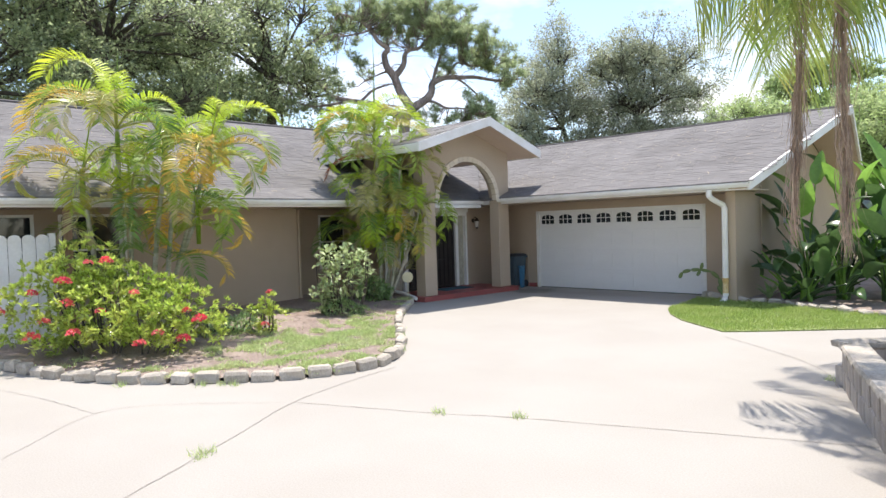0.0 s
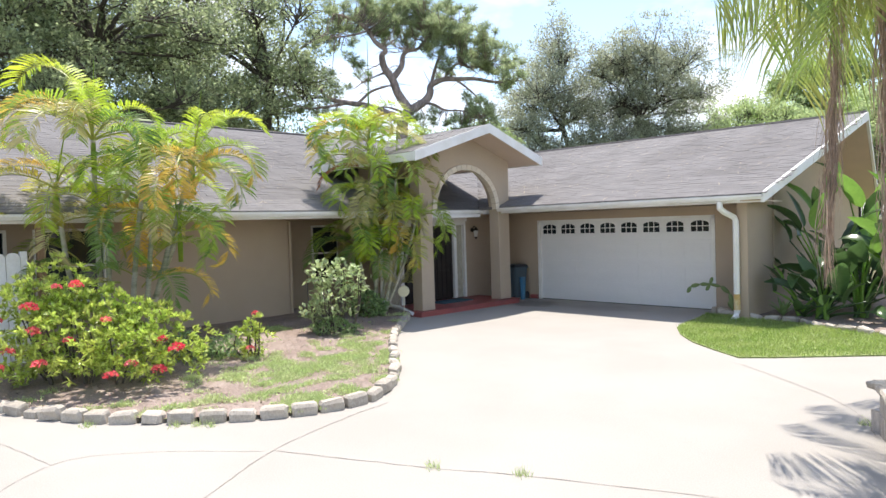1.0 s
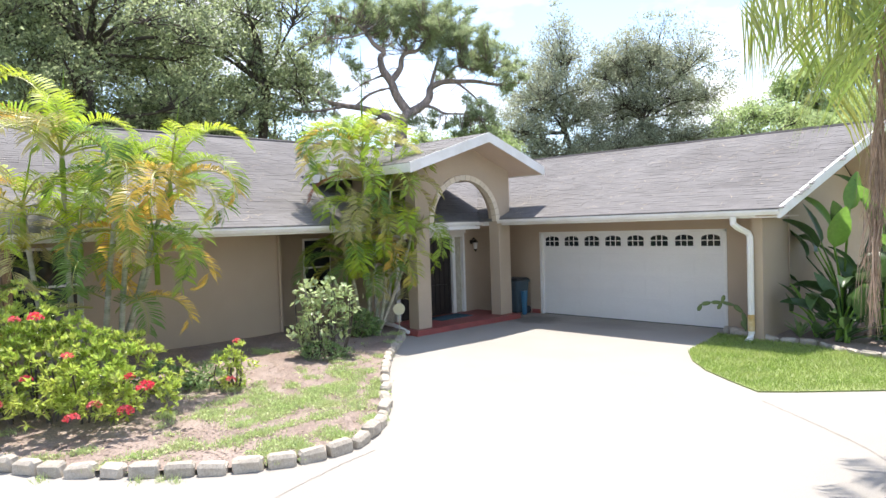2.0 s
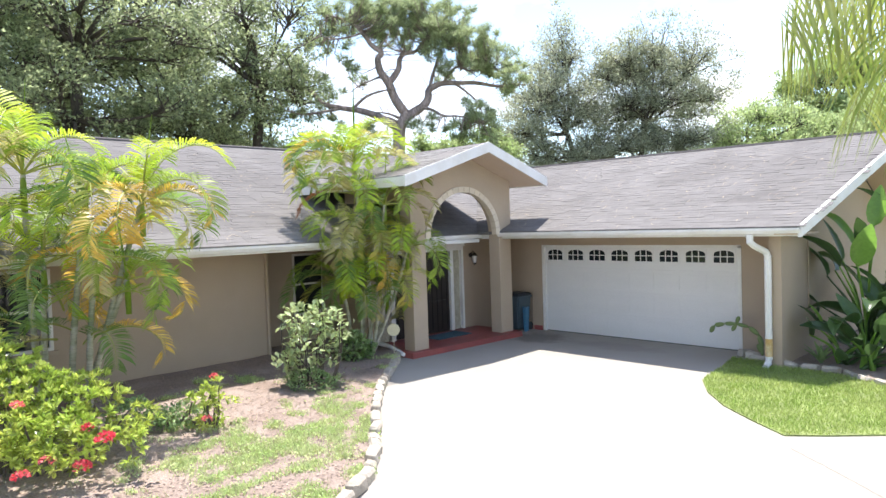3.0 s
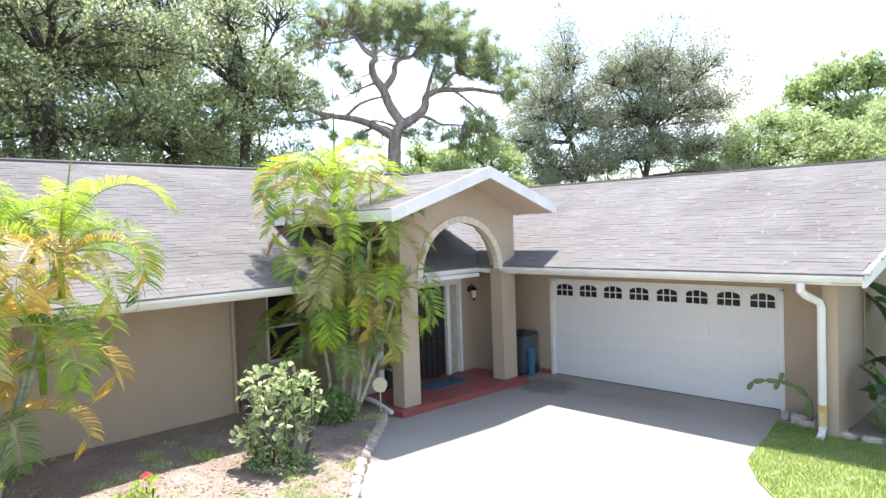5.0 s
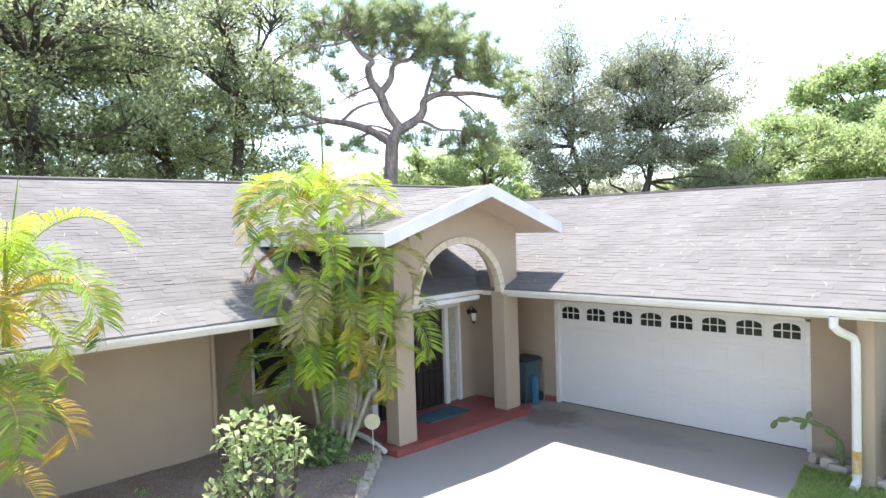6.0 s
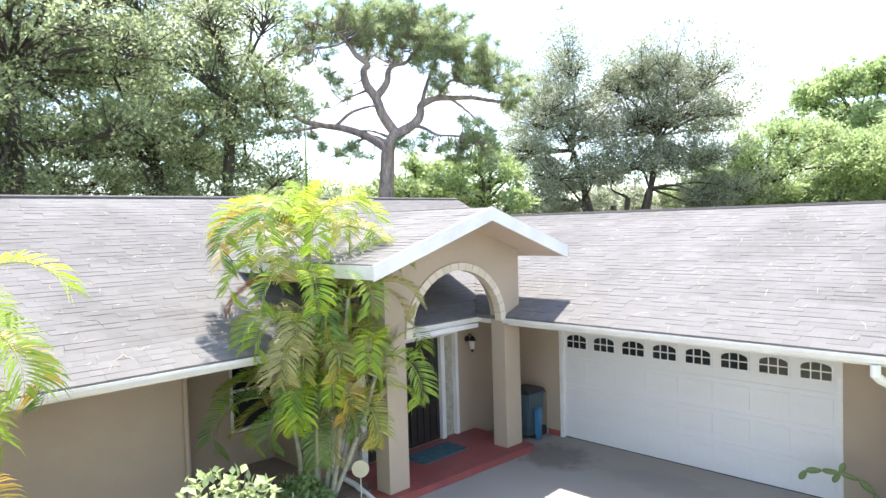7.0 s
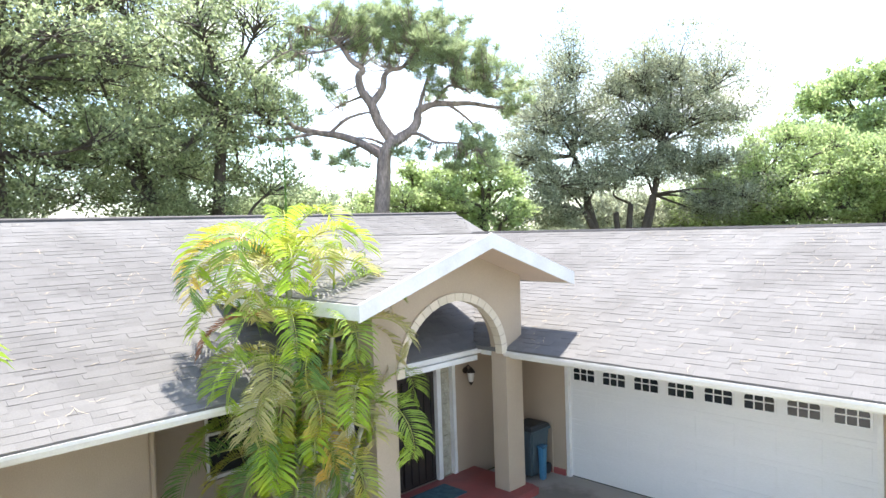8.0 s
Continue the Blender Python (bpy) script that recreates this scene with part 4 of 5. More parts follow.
def shrub(name, label, at, balls, leaf_mat, n, size, seed, rosette=1):
    rng = np.random.default_rng(seed)
    ob = thing(name, label, "shrub", at)
    pts, dirs = [], []
    total = sum(r[0] * r[1] for _, r in balls)
    for c, r in balls:
        p, d = leaf_ball(rng, c, r, int(n * r[0] * r[1] / total))
        pts.append(p)
        dirs.append(d)
    pts, dirs = np.concatenate(pts), np.concatenate(dirs)
    keep = pts[:, 2] > 0.02
    pts, dirs = pts[keep], dirs[keep]
    if rosette > 1:
        pts, dirs = pts[::rosette], dirs[::rosette]
        spray = rand_unit(rng, len(pts) * rosette) + np.repeat(dirs, rosette, axis=0) * 0.7 + np.array((0, 0, 0.45))
        spray /= np.linalg.norm(spray, axis=1, keepdims=True)
        pts = np.repeat(pts, rosette, axis=0) + spray * size * 0.5
        v, f = leaves(pts, rng, size, size * 0.42, 1.2, 0.08, along=spray * 1.6)
    else:
        v, f = leaves(pts, rng, size, size * 0.58, 1.9, 0.1, along=dirs * 0.45 + np.array((0, 0, 0.1)))
    raw("foliage", v, f, leaf_mat, ob)
    for c, r in balls:
        for _ in range(4):
            o = Vector([float(x) for x in rng.normal(size=3) * 0.4])
            tip = Vector(c) + Vector((o.x * r[0], o.y * r[1], r[2] * 0.3))
            root = Vector((c[0] * 0.6 + o.x * 0.15, c[1] * 0.6 + o.y * 0.15, -0.05))
            part("twig", tube(spline([root, (root + tip) / 2 + Vector((o.y, o.x, 0)) * 0.12, tip], 4), [0.016] * 4 + [0.01] * 5, 5), BARK, ob)
    return ob, rng


# unit vectors of the ground plan: across the drive and away from the street
AC, AW = Vector((0.705, 0.709, 0)), Vector((-0.709, 0.705, 0))


def plan(u, w, z=0.0):
    p = AC * u + AW * w
    return (p.x, p.y, z)


ix_at = Vector((1.25, -11.95, 0.06))
ixora, rng = shrub("ixora_bush", "wide ixora bush with glossy leaves and red flower heads", ix_at,
                   [(plan(-0.75, 0.0, 0.75), (0.85, 0.8, 0.72)), (plan(0.0, 0.0, 0.72), (0.95, 0.85, 0.62)), (plan(0.8, 0.1, 0.55), (0.9, 0.75, 0.5)), (plan(-0.55, 0.35, 1.2), (0.6, 0.6, 0.45))],
                   IXORA_LEAF, 9500, 0.105, 5, 9)


def flower_head(parent, at, r, seed, name="flower_head"):
    rng = np.random.default_rng(seed)
    d = rand_unit(rng, 60)
    d[:, 2] = np.abs(d[:, 2]) * 1.1 - 0.3
    v, f = leaves(np.array(at) + d * r * np.array((1, 1, 0.8)), rng, r * 0.6, r * 0.42, 0.9, 0.05)
    raw(name, v, f, IXORA_FLOWER, parent, "red rounded flower head")


HEADS = [(-0.09, 1.28), (0.16, 1.3), (-0.4, 1.03), (-0.84, 0.88), (-0.3, 0.73), (0.19, 0.62), (-0.13, 0.35), (-0.72, 0.3), (0.97, 0.3), (1.28, 0.2), (1.3, 0.57), (0.75, 0.18), (1.46, 0.44), (-0.57, 0.5), (-1.37, 0.62), (0.6, 0.85)]
for k, (u, z) in enumerate(HEADS):
    w = -0.98 * math.sqrt(max(0.1, 1 - (u / 1.9) ** 2)) * (1.02 - 0.42 * z)
    flower_head(ixora, plan(u, w, z + 0.12), 0.065 + 0.035 * ((k * 7) % 5) / 4, k)

small, rng2 = shrub("ixora_bush", "small sparse ixora with two red flower heads", (1.38, -9.52, bed_z(1.4, -9.5)),
                    [(plan(0, 0, 0.28), (0.33, 0.3, 0.28)), (plan(0.1, 0, 0.5), (0.15, 0.15, 0.2))], IXORA_LEAF, 420, 0.10, 6, 7)
flower_head(small, plan(0.08, -0.02, 0.72), 0.06, 90)
flower_head(small, plan(0.05, -0.28, 0.2), 0.07, 91)
shrub("fern_clump", "low grey-green ferny clump in the mulch", (0.85, -10.15, bed_z(0.85, -10.15)), [(plan(-0.2, 0, 0.15), (0.5, 0.35, 0.26)), (plan(0.4, 0.1, 0.12), (0.35, 0.3, 0.2))], FERN_LEAF, 1500, 0.07, 8)
shrub("viburnum_shrub", "upright pale green shrub with rounded leaves", (0.55, -7.25, bed_z(0.5, -7.2)),
      [(plan(0, 0, 0.66), (0.5, 0.45, 0.42)), (plan(-0.22, 0, 1.12), (0.34, 0.34, 0.28)), (plan(0.36, 0.1, 0.98), (0.3, 0.3, 0.26)), (plan(-0.4, -0.1, 0.42), (0.26, 0.26, 0.24)), (plan(0.1, 0, 1.22), (0.2, 0.2, 0.2))], SHRUB_LEAF, 560, 0.15, 9)
shrub("fern_clump", "low green groundcover at the foot of the shrub", (0.6, -7.35, bed_z(0.6, -7.35)), [(plan(0, 0, 0.08), (0.55, 0.4, 0.2))], FERN_LEAF, 1300, 0.07, 10)
shrub("fern_clump", "low leafy plants at the foot of the palm", (-0.6, -5.55, bed_z(-0.6, -5.55)), [(plan(0, 0, 0.2), (0.4, 0.4, 0.32))], FERN_LEAF, 900, 0.11, 12)


# ---- giant bird of paradise beside the garage ----
def paddle(length, width, seed, bend):
    """A broad paddle leaf, folded along its rib and arching."""
    rng = random.Random(seed)
    bm = bmesh.new()
    n, rows, p, a = 12, [], Vector((0, 0, 0)), radians(70)
    for i in range(n + 1):
        s = i / n
        w = width * math.sin(math.pi * (0.06 + 0.94 * s) ** 0.8) ** 0.75 / 2 if 0 < s < 1 else 0.015
        f = 0.28 + 0.1 * rng.random()
        rip = 1 - 0.12 * rng.random()
        up = Vector((-math.sin(a), 0, math.cos(a)))
        rows.append([bm.verts.new(p + Vector((0, y, 0)) * rip + up * abs(y) * f) for y in (-w, -w * 0.5, 0, w * 0.5, w)])
        p = p + Vector((math.cos(a), 0, math.sin(a))) * length / n
        a -= radians(bend) / n
    for r0, r1 in zip(rows, rows[1:]):
        for k in range(4):
            bm.faces.new((r0[k], r0[k + 1], r1[k + 1], r1[k]))
    return bm


def bird_of_paradise(at, n, seed, h, group="bird of paradise plants"):
    rng = random.Random(seed)
    ob = thing("bird_of_paradise_plant", "giant bird of paradise with broad paddle leaves", "plant", at, group)
    for k in range(n):
        az = rng.uniform(0, 360)
        f = (k + 0.5) / n
        out = 0.15 + 0.75 * (1 - f) + rng.uniform(0, 0.2)
        top = Vector((math.cos(radians(az)) * out, math.sin(radians(az)) * out, h * (0.25 + 0.75 * f) * rng.uniform(0.85, 1.1)))
        part("stalk", tube(spline([(rng.uniform(-0.1, 0.1), rng.uniform(-0.1, 0.1), 0), (top.x * 0.35, top.y * 0.35, top.z * 0.6), tuple(top)], 5), [0.035] * 4 + [0.025] * 4 + [0.016] * 3, 6), BOP_LIGHT if f > 0.6 else BOP_SHADE_LEAF, ob, smooth=True)
        m = BOP_LIGHT if f > 0.7 and rng.random() < 0.55 else BOP_SHADE_LEAF
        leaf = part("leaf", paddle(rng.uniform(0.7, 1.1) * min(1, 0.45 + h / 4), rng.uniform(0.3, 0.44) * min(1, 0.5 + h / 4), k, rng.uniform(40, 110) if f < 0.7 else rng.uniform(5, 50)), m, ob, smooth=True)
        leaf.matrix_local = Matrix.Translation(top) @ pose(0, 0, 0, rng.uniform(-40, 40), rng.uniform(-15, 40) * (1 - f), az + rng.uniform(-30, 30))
    return ob


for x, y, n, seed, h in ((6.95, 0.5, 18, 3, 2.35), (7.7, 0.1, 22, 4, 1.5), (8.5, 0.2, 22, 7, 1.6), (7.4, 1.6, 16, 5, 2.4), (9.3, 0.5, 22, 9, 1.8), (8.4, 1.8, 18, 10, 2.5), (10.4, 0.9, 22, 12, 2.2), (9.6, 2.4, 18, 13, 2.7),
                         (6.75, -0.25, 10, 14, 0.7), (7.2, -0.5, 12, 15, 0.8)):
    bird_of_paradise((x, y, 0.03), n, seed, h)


# ---- background trees ----
def scatter_lobes(rng, h, r, z_crown, n):
    """Lobes (u, w, z, across, high) filling an uneven egg-shaped crown, kept apart from each other."""
    lobes, tries = [], 0
    mid, half = (h + z_crown) / 2, (h - z_crown) / 2
    while len(lobes) < n and tries < 4000:
        tries += 1
        a, e, q = rng.uniform(0, 2 * math.pi), rng.uniform(-1, 1), rng.random() ** 0.4
        wide = math.sqrt(max(0.0, 1 - (e - 0.05) ** 2)) * 0.85
        size = rng.uniform(0.24, 0.38) * r
        c = Vector((math.cos(a) * r * wide * q, math.sin(a) * r * wide * q, mid + e * (half - size * 0.75)))
        if all((c - Vector(o[:3])).length > 0.62 * (size + o[3]) for o in lobes):
            lobes.append((c.x, c.y, c.z, size, size * rng.uniform(0.85, 1.15)))
    return lobes


def leafy_tree(name, label, at, lobes, forks, leaf_mat, seed, leaf=0.2, density=6.5, per=62, spread=0.42, bole=0.3, group=""):
    """Stems to the forks, a limb to each lobe, twigs to its clumps; the clumps cover the lobe's upper shell."""
    rng, nrng = random.Random(seed), np.random.default_rng(seed)
    ob = thing(name, label, "tree", at, group)
    for f in forks:
        foot = Vector((f[0] * 0.15, f[1] * 0.15, -0.1))
        part("trunk", tube(spline([foot, foot.lerp(Vector(f), 0.5) + Vector((rng.uniform(-0.2, 0.2), rng.uniform(-0.2, 0.2), 0)), Vector(f)], 5), [bole * (1.15 - 0.04 * i) for i in range(11)], 9), BARK, ob, smooth=True)
    cloud, normal = [], []
    for x, y, z, ru, rz in lobes:
        c = Vector((x, y, z))
        f = min((Vector(q) for q in forks), key=lambda q: (q - c).length)
        bend = f.lerp(c, 0.5) + Vector((rng.uniform(-0.5, 0.5), rng.uniform(-0.5, 0.5), rng.uniform(-0.2, 0.6)))
        wood = [(spline([f, bend, c], 5), [bole * 0.42 * (1 - 0.07 * i) for i in range(11)])]
        n = max(6, int(density * ru * (ru + rz)))
        d = rand_unit(nrng, n)
        d[:, 2] = np.where(d[:, 2] < -0.35, -d[:, 2] * nrng.random(n), d[:, 2])
        tips = np.array(c) + d * np.array((ru, ru, rz)) * nrng.uniform(0.35, 1.2, (n, 1))
        for k in range(0, n, 2):
            t = Vector([float(q) for q in tips[k]])
            m = c.lerp(t, 0.5) + Vector((rng.gauss(0, 0.12), rng.gauss(0, 0.12), -0.08))
            wood.append(([bend.lerp(c, rng.uniform(0.5, 1.0)), m, t], [0.04, 0.025, 0.01]))
        raw("limb", *rods(wood), BARK, ob, smooth=True)
        for t, way in zip(tips, d):
            m = int(per * nrng.uniform(0.5, 1.25))
            q = rand_unit(nrng, m)
            cloud.append(t + q * nrng.random((m, 1)) ** 0.5 * spread * nrng.uniform(0.7, 1.35) * np.array((1.15, 1.15, 0.8)))
            normal.append(q * 0.5 + way * 0.3)
    v, f = leaves(np.concatenate(cloud), nrng, leaf, leaf * 0.58, 1.3, 0.1, along=np.concatenate(normal))
    raw("crown", v, f, leaf_mat, ob)
    return ob


def broad_tree(name, label, at, h, r, z_crown, leaf_mat, seed, n=30, group="", **kw):
    rng = random.Random(seed)
    forks = [(rng.uniform(-0.3, 0.3) * r, rng.uniform(-0.3, 0.3) * r, z_crown + (h - z_crown) * q) for q in (0.05, 0.3, 0.5)]
    return leafy_tree(name, label, at, scatter_lobes(rng, h, r, z_crown, n), forks, leaf_mat, seed, group=group, **kw)


W = "trees behind the house"
for x, y, h, r, zc, seed in ((-21.5, -4.0, 18, 6.0, 3.0, 1), (-23.0, 3.9, 17.5, 6.4, 3.0, 2), (-19.0, -10.5, 18, 6.0, 3.0, 3), (-30.0, -3.0, 20, 7.5, 2.0, 4), (-31.5, 5.5, 15, 5.5, 1.5, 5)):
    broad_tree("oak_tree", "tall dense dark green oak behind the house", (x, y, 0), h, r, zc, OAK_LEAF, seed, 38, W, leaf=0.19, density=3.7, per=48, spread=0.58)
LIVE_OAK = [(-3.1, 13.2, 1.5, 2.3), (-4.6, 10.6, 2.0, 1.7), (-6.0, 8.4, 1.5, 1.5), (-2.6, 9.6, 1.8, 1.6), (0.9, 12.7, 1.6, 1.8), (2.8, 13.0, 1.7, 1.8),
            (5.0, 12.3, 1.7, 1.7), (6.1, 10.1, 1.4, 1.4), (3.6, 10.4, 1.8, 1.5), (0.8, 9.9, 1.8, 1.5), (-4.5, 6.8, 1.7, 1.4), (-2.0, 6.8, 1.6, 1.3),
            (2.6, 7.6, 1.7, 1.4), (5.2, 7.6, 1.6, 1.3), (0.3, 7.2, 1.6, 1.3), (-6.0, 5.2, 1.4, 1.1), (-3.6, 4.8, 1.3, 1.0), (4.6, 5.2, 1.5, 1.1), (6.4, 5.6, 1.2, 1.1), (-0.6, 12.0, 1.2, 1.0)]
lrng = random.Random(24)
live_lobes = [plan(u + lrng.uniform(-0.5, 0.5) * k, w + lrng.uniform(-0.8, 0.8), z - 0.35 * k) + (ru * (1.3 - 0.08 * k), rz * (1.5 - 0.1 * k)) for u, z, ru, rz in LIVE_OAK for k, w in ((0, -1.6), (1, 1.4))]
leafy_tree("live_oak_tree", "broad grey-green live oak with feathery edges", (-13.9, 26.4, 0), live_lobes,
           [plan(-2.4, 0, 5.2), plan(-0.6, -0.4, 5.0), plan(0.5, 0.3, 5.5), plan(1.6, -0.5, 6.0), plan(-2.8, 0.5, 8.5), plan(2.4, 0, 9.0)], GREY_OAK_LEAF, 24, 0.17, 6.0, 66, 0.62, 0.22, W)
for x, y, h, r, zc, seed in ((-7.0, 34.5, 10.2, 4.8, 1.4, 31), (4.0, 34.0, 10.5, 6.0, 2.0, 32), (-11.5, 35.5, 7.6, 4.4, 1.0, 39), (-1.5, 38.0, 11.2, 5.4, 2.0, 40), (10.0, 36.0, 10.0, 6.0, 2.0, 41)):
    broad_tree("broadleaf_tree", "rounded light green tree beyond the garage", (x, y, 0), h, r, zc, LIGHT_LEAF, seed, 34, W, leaf=0.22, density=5.0, per=56, spread=0.6)
broad_tree("broadleaf_tree", "tall mid-green tree far behind", (-8.5, 58.0, 0), 17.5, 6.0, 5.0, LIGHT_LEAF, 33, 26, W, leaf=0.34, density=5.0, per=50, spread=0.6)
broad_tree("broadleaf_tree", "tall darker green tree far behind", (1.5, 60.0, 0), 18.5, 6.0, 5.0, OAK_LEAF, 34, 26, W, leaf=0.34, density=5.0, per=50, spread=0.6)
broad_tree("broadleaf_tree", "bright green young tree behind the roof", (-14.8, 14.2, 0), 8.3, 3.1, 1.5, LIGHT_LEAF, 35, 22, W, leaf=0.2, density=9.0, per=60)
broad_tree("broadleaf_tree", "bright green young tree behind the roof", (-18.2, 13.0, 0), 8.0, 3.3, 1.5, LIGHT_LEAF, 36, 22, W, leaf=0.2, density=9.0, per=60)
broad_tree("broadleaf_tree", "low shaded tree behind the roof", (-31.0, 14.0, 0), 7.6, 6.0, 1.0, OAK_LEAF, 37, 22, W, leaf=0.28, density=5.0, per=50, spread=0.55)
broad_tree("broadleaf_tree", "low shaded tree behind the roof", (-18.0, 32.0, 0), 6.8, 5.5, 0.6, GREY_OAK_LEAF, 38, 28, W, leaf=0.26, density=5.0, per=50, spread=0.55)

# slash pine with a spreading open crown; heights and reach of its limbs across the view of the street
pine = thing("pine_tree", "tall pine with crooked limbs and open needle tufts", "tree", (-16.2, 9.8, 0), W)
part("trunk", tube(spline([plan(-0.5, 0, -0.1), plan(-0.4, 0, 4.0), plan(-0.2, 0, 6.8), plan(-0.1, 0, 7.8), plan(0.3, 0, 8.6)], 5), [0.40 - 0.0065 * i for i in range(21)], 10), PINE_BARK, pine, smooth=True)
PINE_LIMBS = [
    (0.20, (-0.2, 7.8), (-1.1, 8.4), (-2.1, 8.8), (-3.1, 9.0), (-4.2, 9.3), (-4.7, 9.9), (-5.6, 10.4), (-6.4, 10.5)),
    (0.24, (0.3, 8.4), (-0.3, 9.3), (-0.6, 10.1), (-1.0, 10.7), (-1.1, 11.3), (-0.9, 11.6), (-1.4, 12.0), (-1.8, 12.6), (-2.4, 13.1), (-3.5, 13.5)),
    (0.24, (0.3, 8.4), (1.1, 8.9), (1.4, 9.3), (1.5, 9.8), (2.2, 10.1), (3.0, 10.1), (3.9, 10.1), (5.1, 9.9), (6.2, 10.0)),
    (0.17, (-0.6, 10.1), (-0.1, 10.8), (0.0, 11.4), (0.3, 11.7), (0.9, 11.9), (1.6, 12.9), (2.0, 13.7)),
]
PINE_BRANCHES = [
    (0.08, (-3.1, 9.0), (-4.2, 8.8), (-5.2, 8.7), (-6.0, 8.9)),
    (0.08, (-2.5, 9.0), (-1.8, 9.5), (-1.0, 9.7), (-0.5, 9.7)),
    (0.07, (-0.6, 10.2), (-1.0, 10.5), (-1.6, 10.4), (-2.3, 10.2)),
    (0.06, (-1.8, 12.6), (-2.4, 12.3), (-3.3, 12.1), (-3.7, 12.2)),
    (0.08, (2.2, 10.1), (2.9, 10.9), (3.7, 10.7), (4.6, 10.9)),
    (0.07, (2.6, 10.2), (3.1, 9.9), (3.9, 9.2), (4.3, 8.4)),
    (0.10, (1.5, 9.8), (1.7, 10.6), (2.2, 11.9), (2.8, 13.1)),
    (0.09, (0.9, 8.8), (1.5, 8.7), (2.2, 8.3), (3.0, 8.2), (4.0, 7.9)),
    (0.09, (-0.2, 8.1), (-0.9, 8.4), (-1.8, 8.1), (-2.7, 7.6)),
    (0.07, (0.0, 8.3), (-0.7, 8.6), (-1.3, 8.7)),
]
# masses of needle tufts: across, height, half width, half height, number
PINE_CROWN = [(-2.5, 13.7, 1.4, 0.7, 46), (-0.4, 14.0, 1.8, 0.7, 66), (1.5, 13.4, 1.7, 0.8, 66), (0.0, 13.0, 1.6, 0.6, 44), (2.8, 12.6, 1.4, 0.8, 50), (4.0, 11.7, 1.3, 0.8, 50),
              (4.9, 10.8, 1.2, 0.6, 38), (6.0, 10.1, 0.8, 0.6, 20), (2.2, 11.7, 1.2, 0.6, 26), (2.8, 10.8, 1.0, 0.4, 12), (-1.0, 12.9, 1.0, 0.5, 12), (0.6, 12.3, 0.7, 0.4, 8), (-3.3, 12.7, 0.8, 0.4, 10)]
PINE_FRINGE = [(4.0, 8.4, 0.8, 0.8, 22), (3.0, 7.6, 0.9, 0.6, 16), (1.3, 7.9, 0.9, 0.5, 8), (4.6, 7.6, 0.5, 0.8, 8), (-3.5, 10.0, 0.4, 0.4, 4), (-2.7, 11.2, 0.4, 0.4, 6), (-2.0, 10.7, 0.4, 0.3, 4),
               (-5.6, 11.1, 0.9, 0.6, 16), (-6.3, 10.5, 0.5, 0.4, 9), (-4.3, 12.0, 0.5, 0.8, 8), (-2.4, 7.7, 0.7, 0.4, 7), (-4.0, 8.4, 0.6, 0.3, 4), (-5.4, 8.7, 0.8, 0.4, 7), (-1.4, 7.6, 0.9, 0.5, 6)]
prng = random.Random(77)
limb_pts, wood = [], []
for k, (thick, *limb) in enumerate(PINE_LIMBS + PINE_BRANCHES):
    depth = prng.uniform(-1.5, 1.5) if k > 2 else (0.8, -0.9, 0.5)[k]
    root = 0.0
    if k > 2 and limb_pts:
        start = Vector(plan(limb[0][0], 0, limb[0][1]))
        root = min((p for _, p in limb_pts), key=lambda p: (Vector((p.x, p.y, p.z)) - AW * p.dot(AW) - start).length).dot(AW)
    pts = spline([plan(u, root + depth * (i / (len(limb) - 1)), z) for i, (u, z) in enumerate(limb)], 5)
    wood.append([(pts, [thick * (1 - 0.85 * i / len(pts)) + 0.012 for i in range(len(pts))])])
    limb_pts += [(k, p) for p in pts[3:]]
nr = np.random.default_rng(7)
nc, nd = [], []
for u0, z0, a, b, count in PINE_CROWN + PINE_FRINGE:
    for _ in range(count):
        g, q = prng.uniform(0, 2 * math.pi), prng.random() ** 0.5
        t = Vector(plan(u0 + a * q * math.cos(g), prng.gauss(0, 1.2), z0 + b * q * math.sin(g)))
        k, near = min(limb_pts, key=lambda p: (p[1] - t).length)
        sag = Vector((prng.gauss(0, 0.15), prng.gauss(0, 0.15), -0.2))
        wood[k].append(([near, near.lerp(t, 0.5) + sag, t], [0.030, 0.020, 0.010]))
        m = 95
        d = rand_unit(nr, m)
        d[:, 2] = d[:, 2] * 0.8 + 0.3
        nc.append(np.array(t) + d * 0.19 * prng.uniform(0.8, 1.3))
        nd.append(d * 2.2)
for k, p in limb_pts[::2]:
    d = Vector((prng.gauss(0, 1), prng.gauss(0, 1), prng.gauss(0.0, 0.6))).normalized() * prng.uniform(0.5, 1.3)
    wood[k].append(([p, p + d * 0.5 + Vector((0, 0, 0.1)), p + d + Vector((prng.gauss(0, 0.2), prng.gauss(0, 0.2), 0))], [0.022, 0.014, 0.006]))
for g in wood:
    raw("limb", *rods(g, 6), PINE_BARK, pine, smooth=True)
v, f = leaves(np.concatenate(nc), nr, 0.42, 0.030, 0.3, 0.02, along=np.concatenate(nd))
raw("needles", v, f, NEEDLE, pine)


# ---- edging stones round the planting bed ----
def rough_block(size, seed, bevel=0.03):
    """A worn rectangular stone, shared by the stones of one look."""
    rng = random.Random(seed)
    bm = box((-size[0] / 2, -size[1] / 2, 0), (size[0] / 2, size[1] / 2, size[2]))
    bmesh.ops.bevel(bm, geom=bm.edges[:], offset=bevel, segments=1, affect="EDGES")
    for v in bm.verts:
        v.co += Vector([rng.uniform(-0.012, 0.012) for _ in range(3)])
    me = bpy.data.meshes.new("stone")
    bm.to_mesh(me)
    bm.free()
    me.materials.append(STONE)
    return me


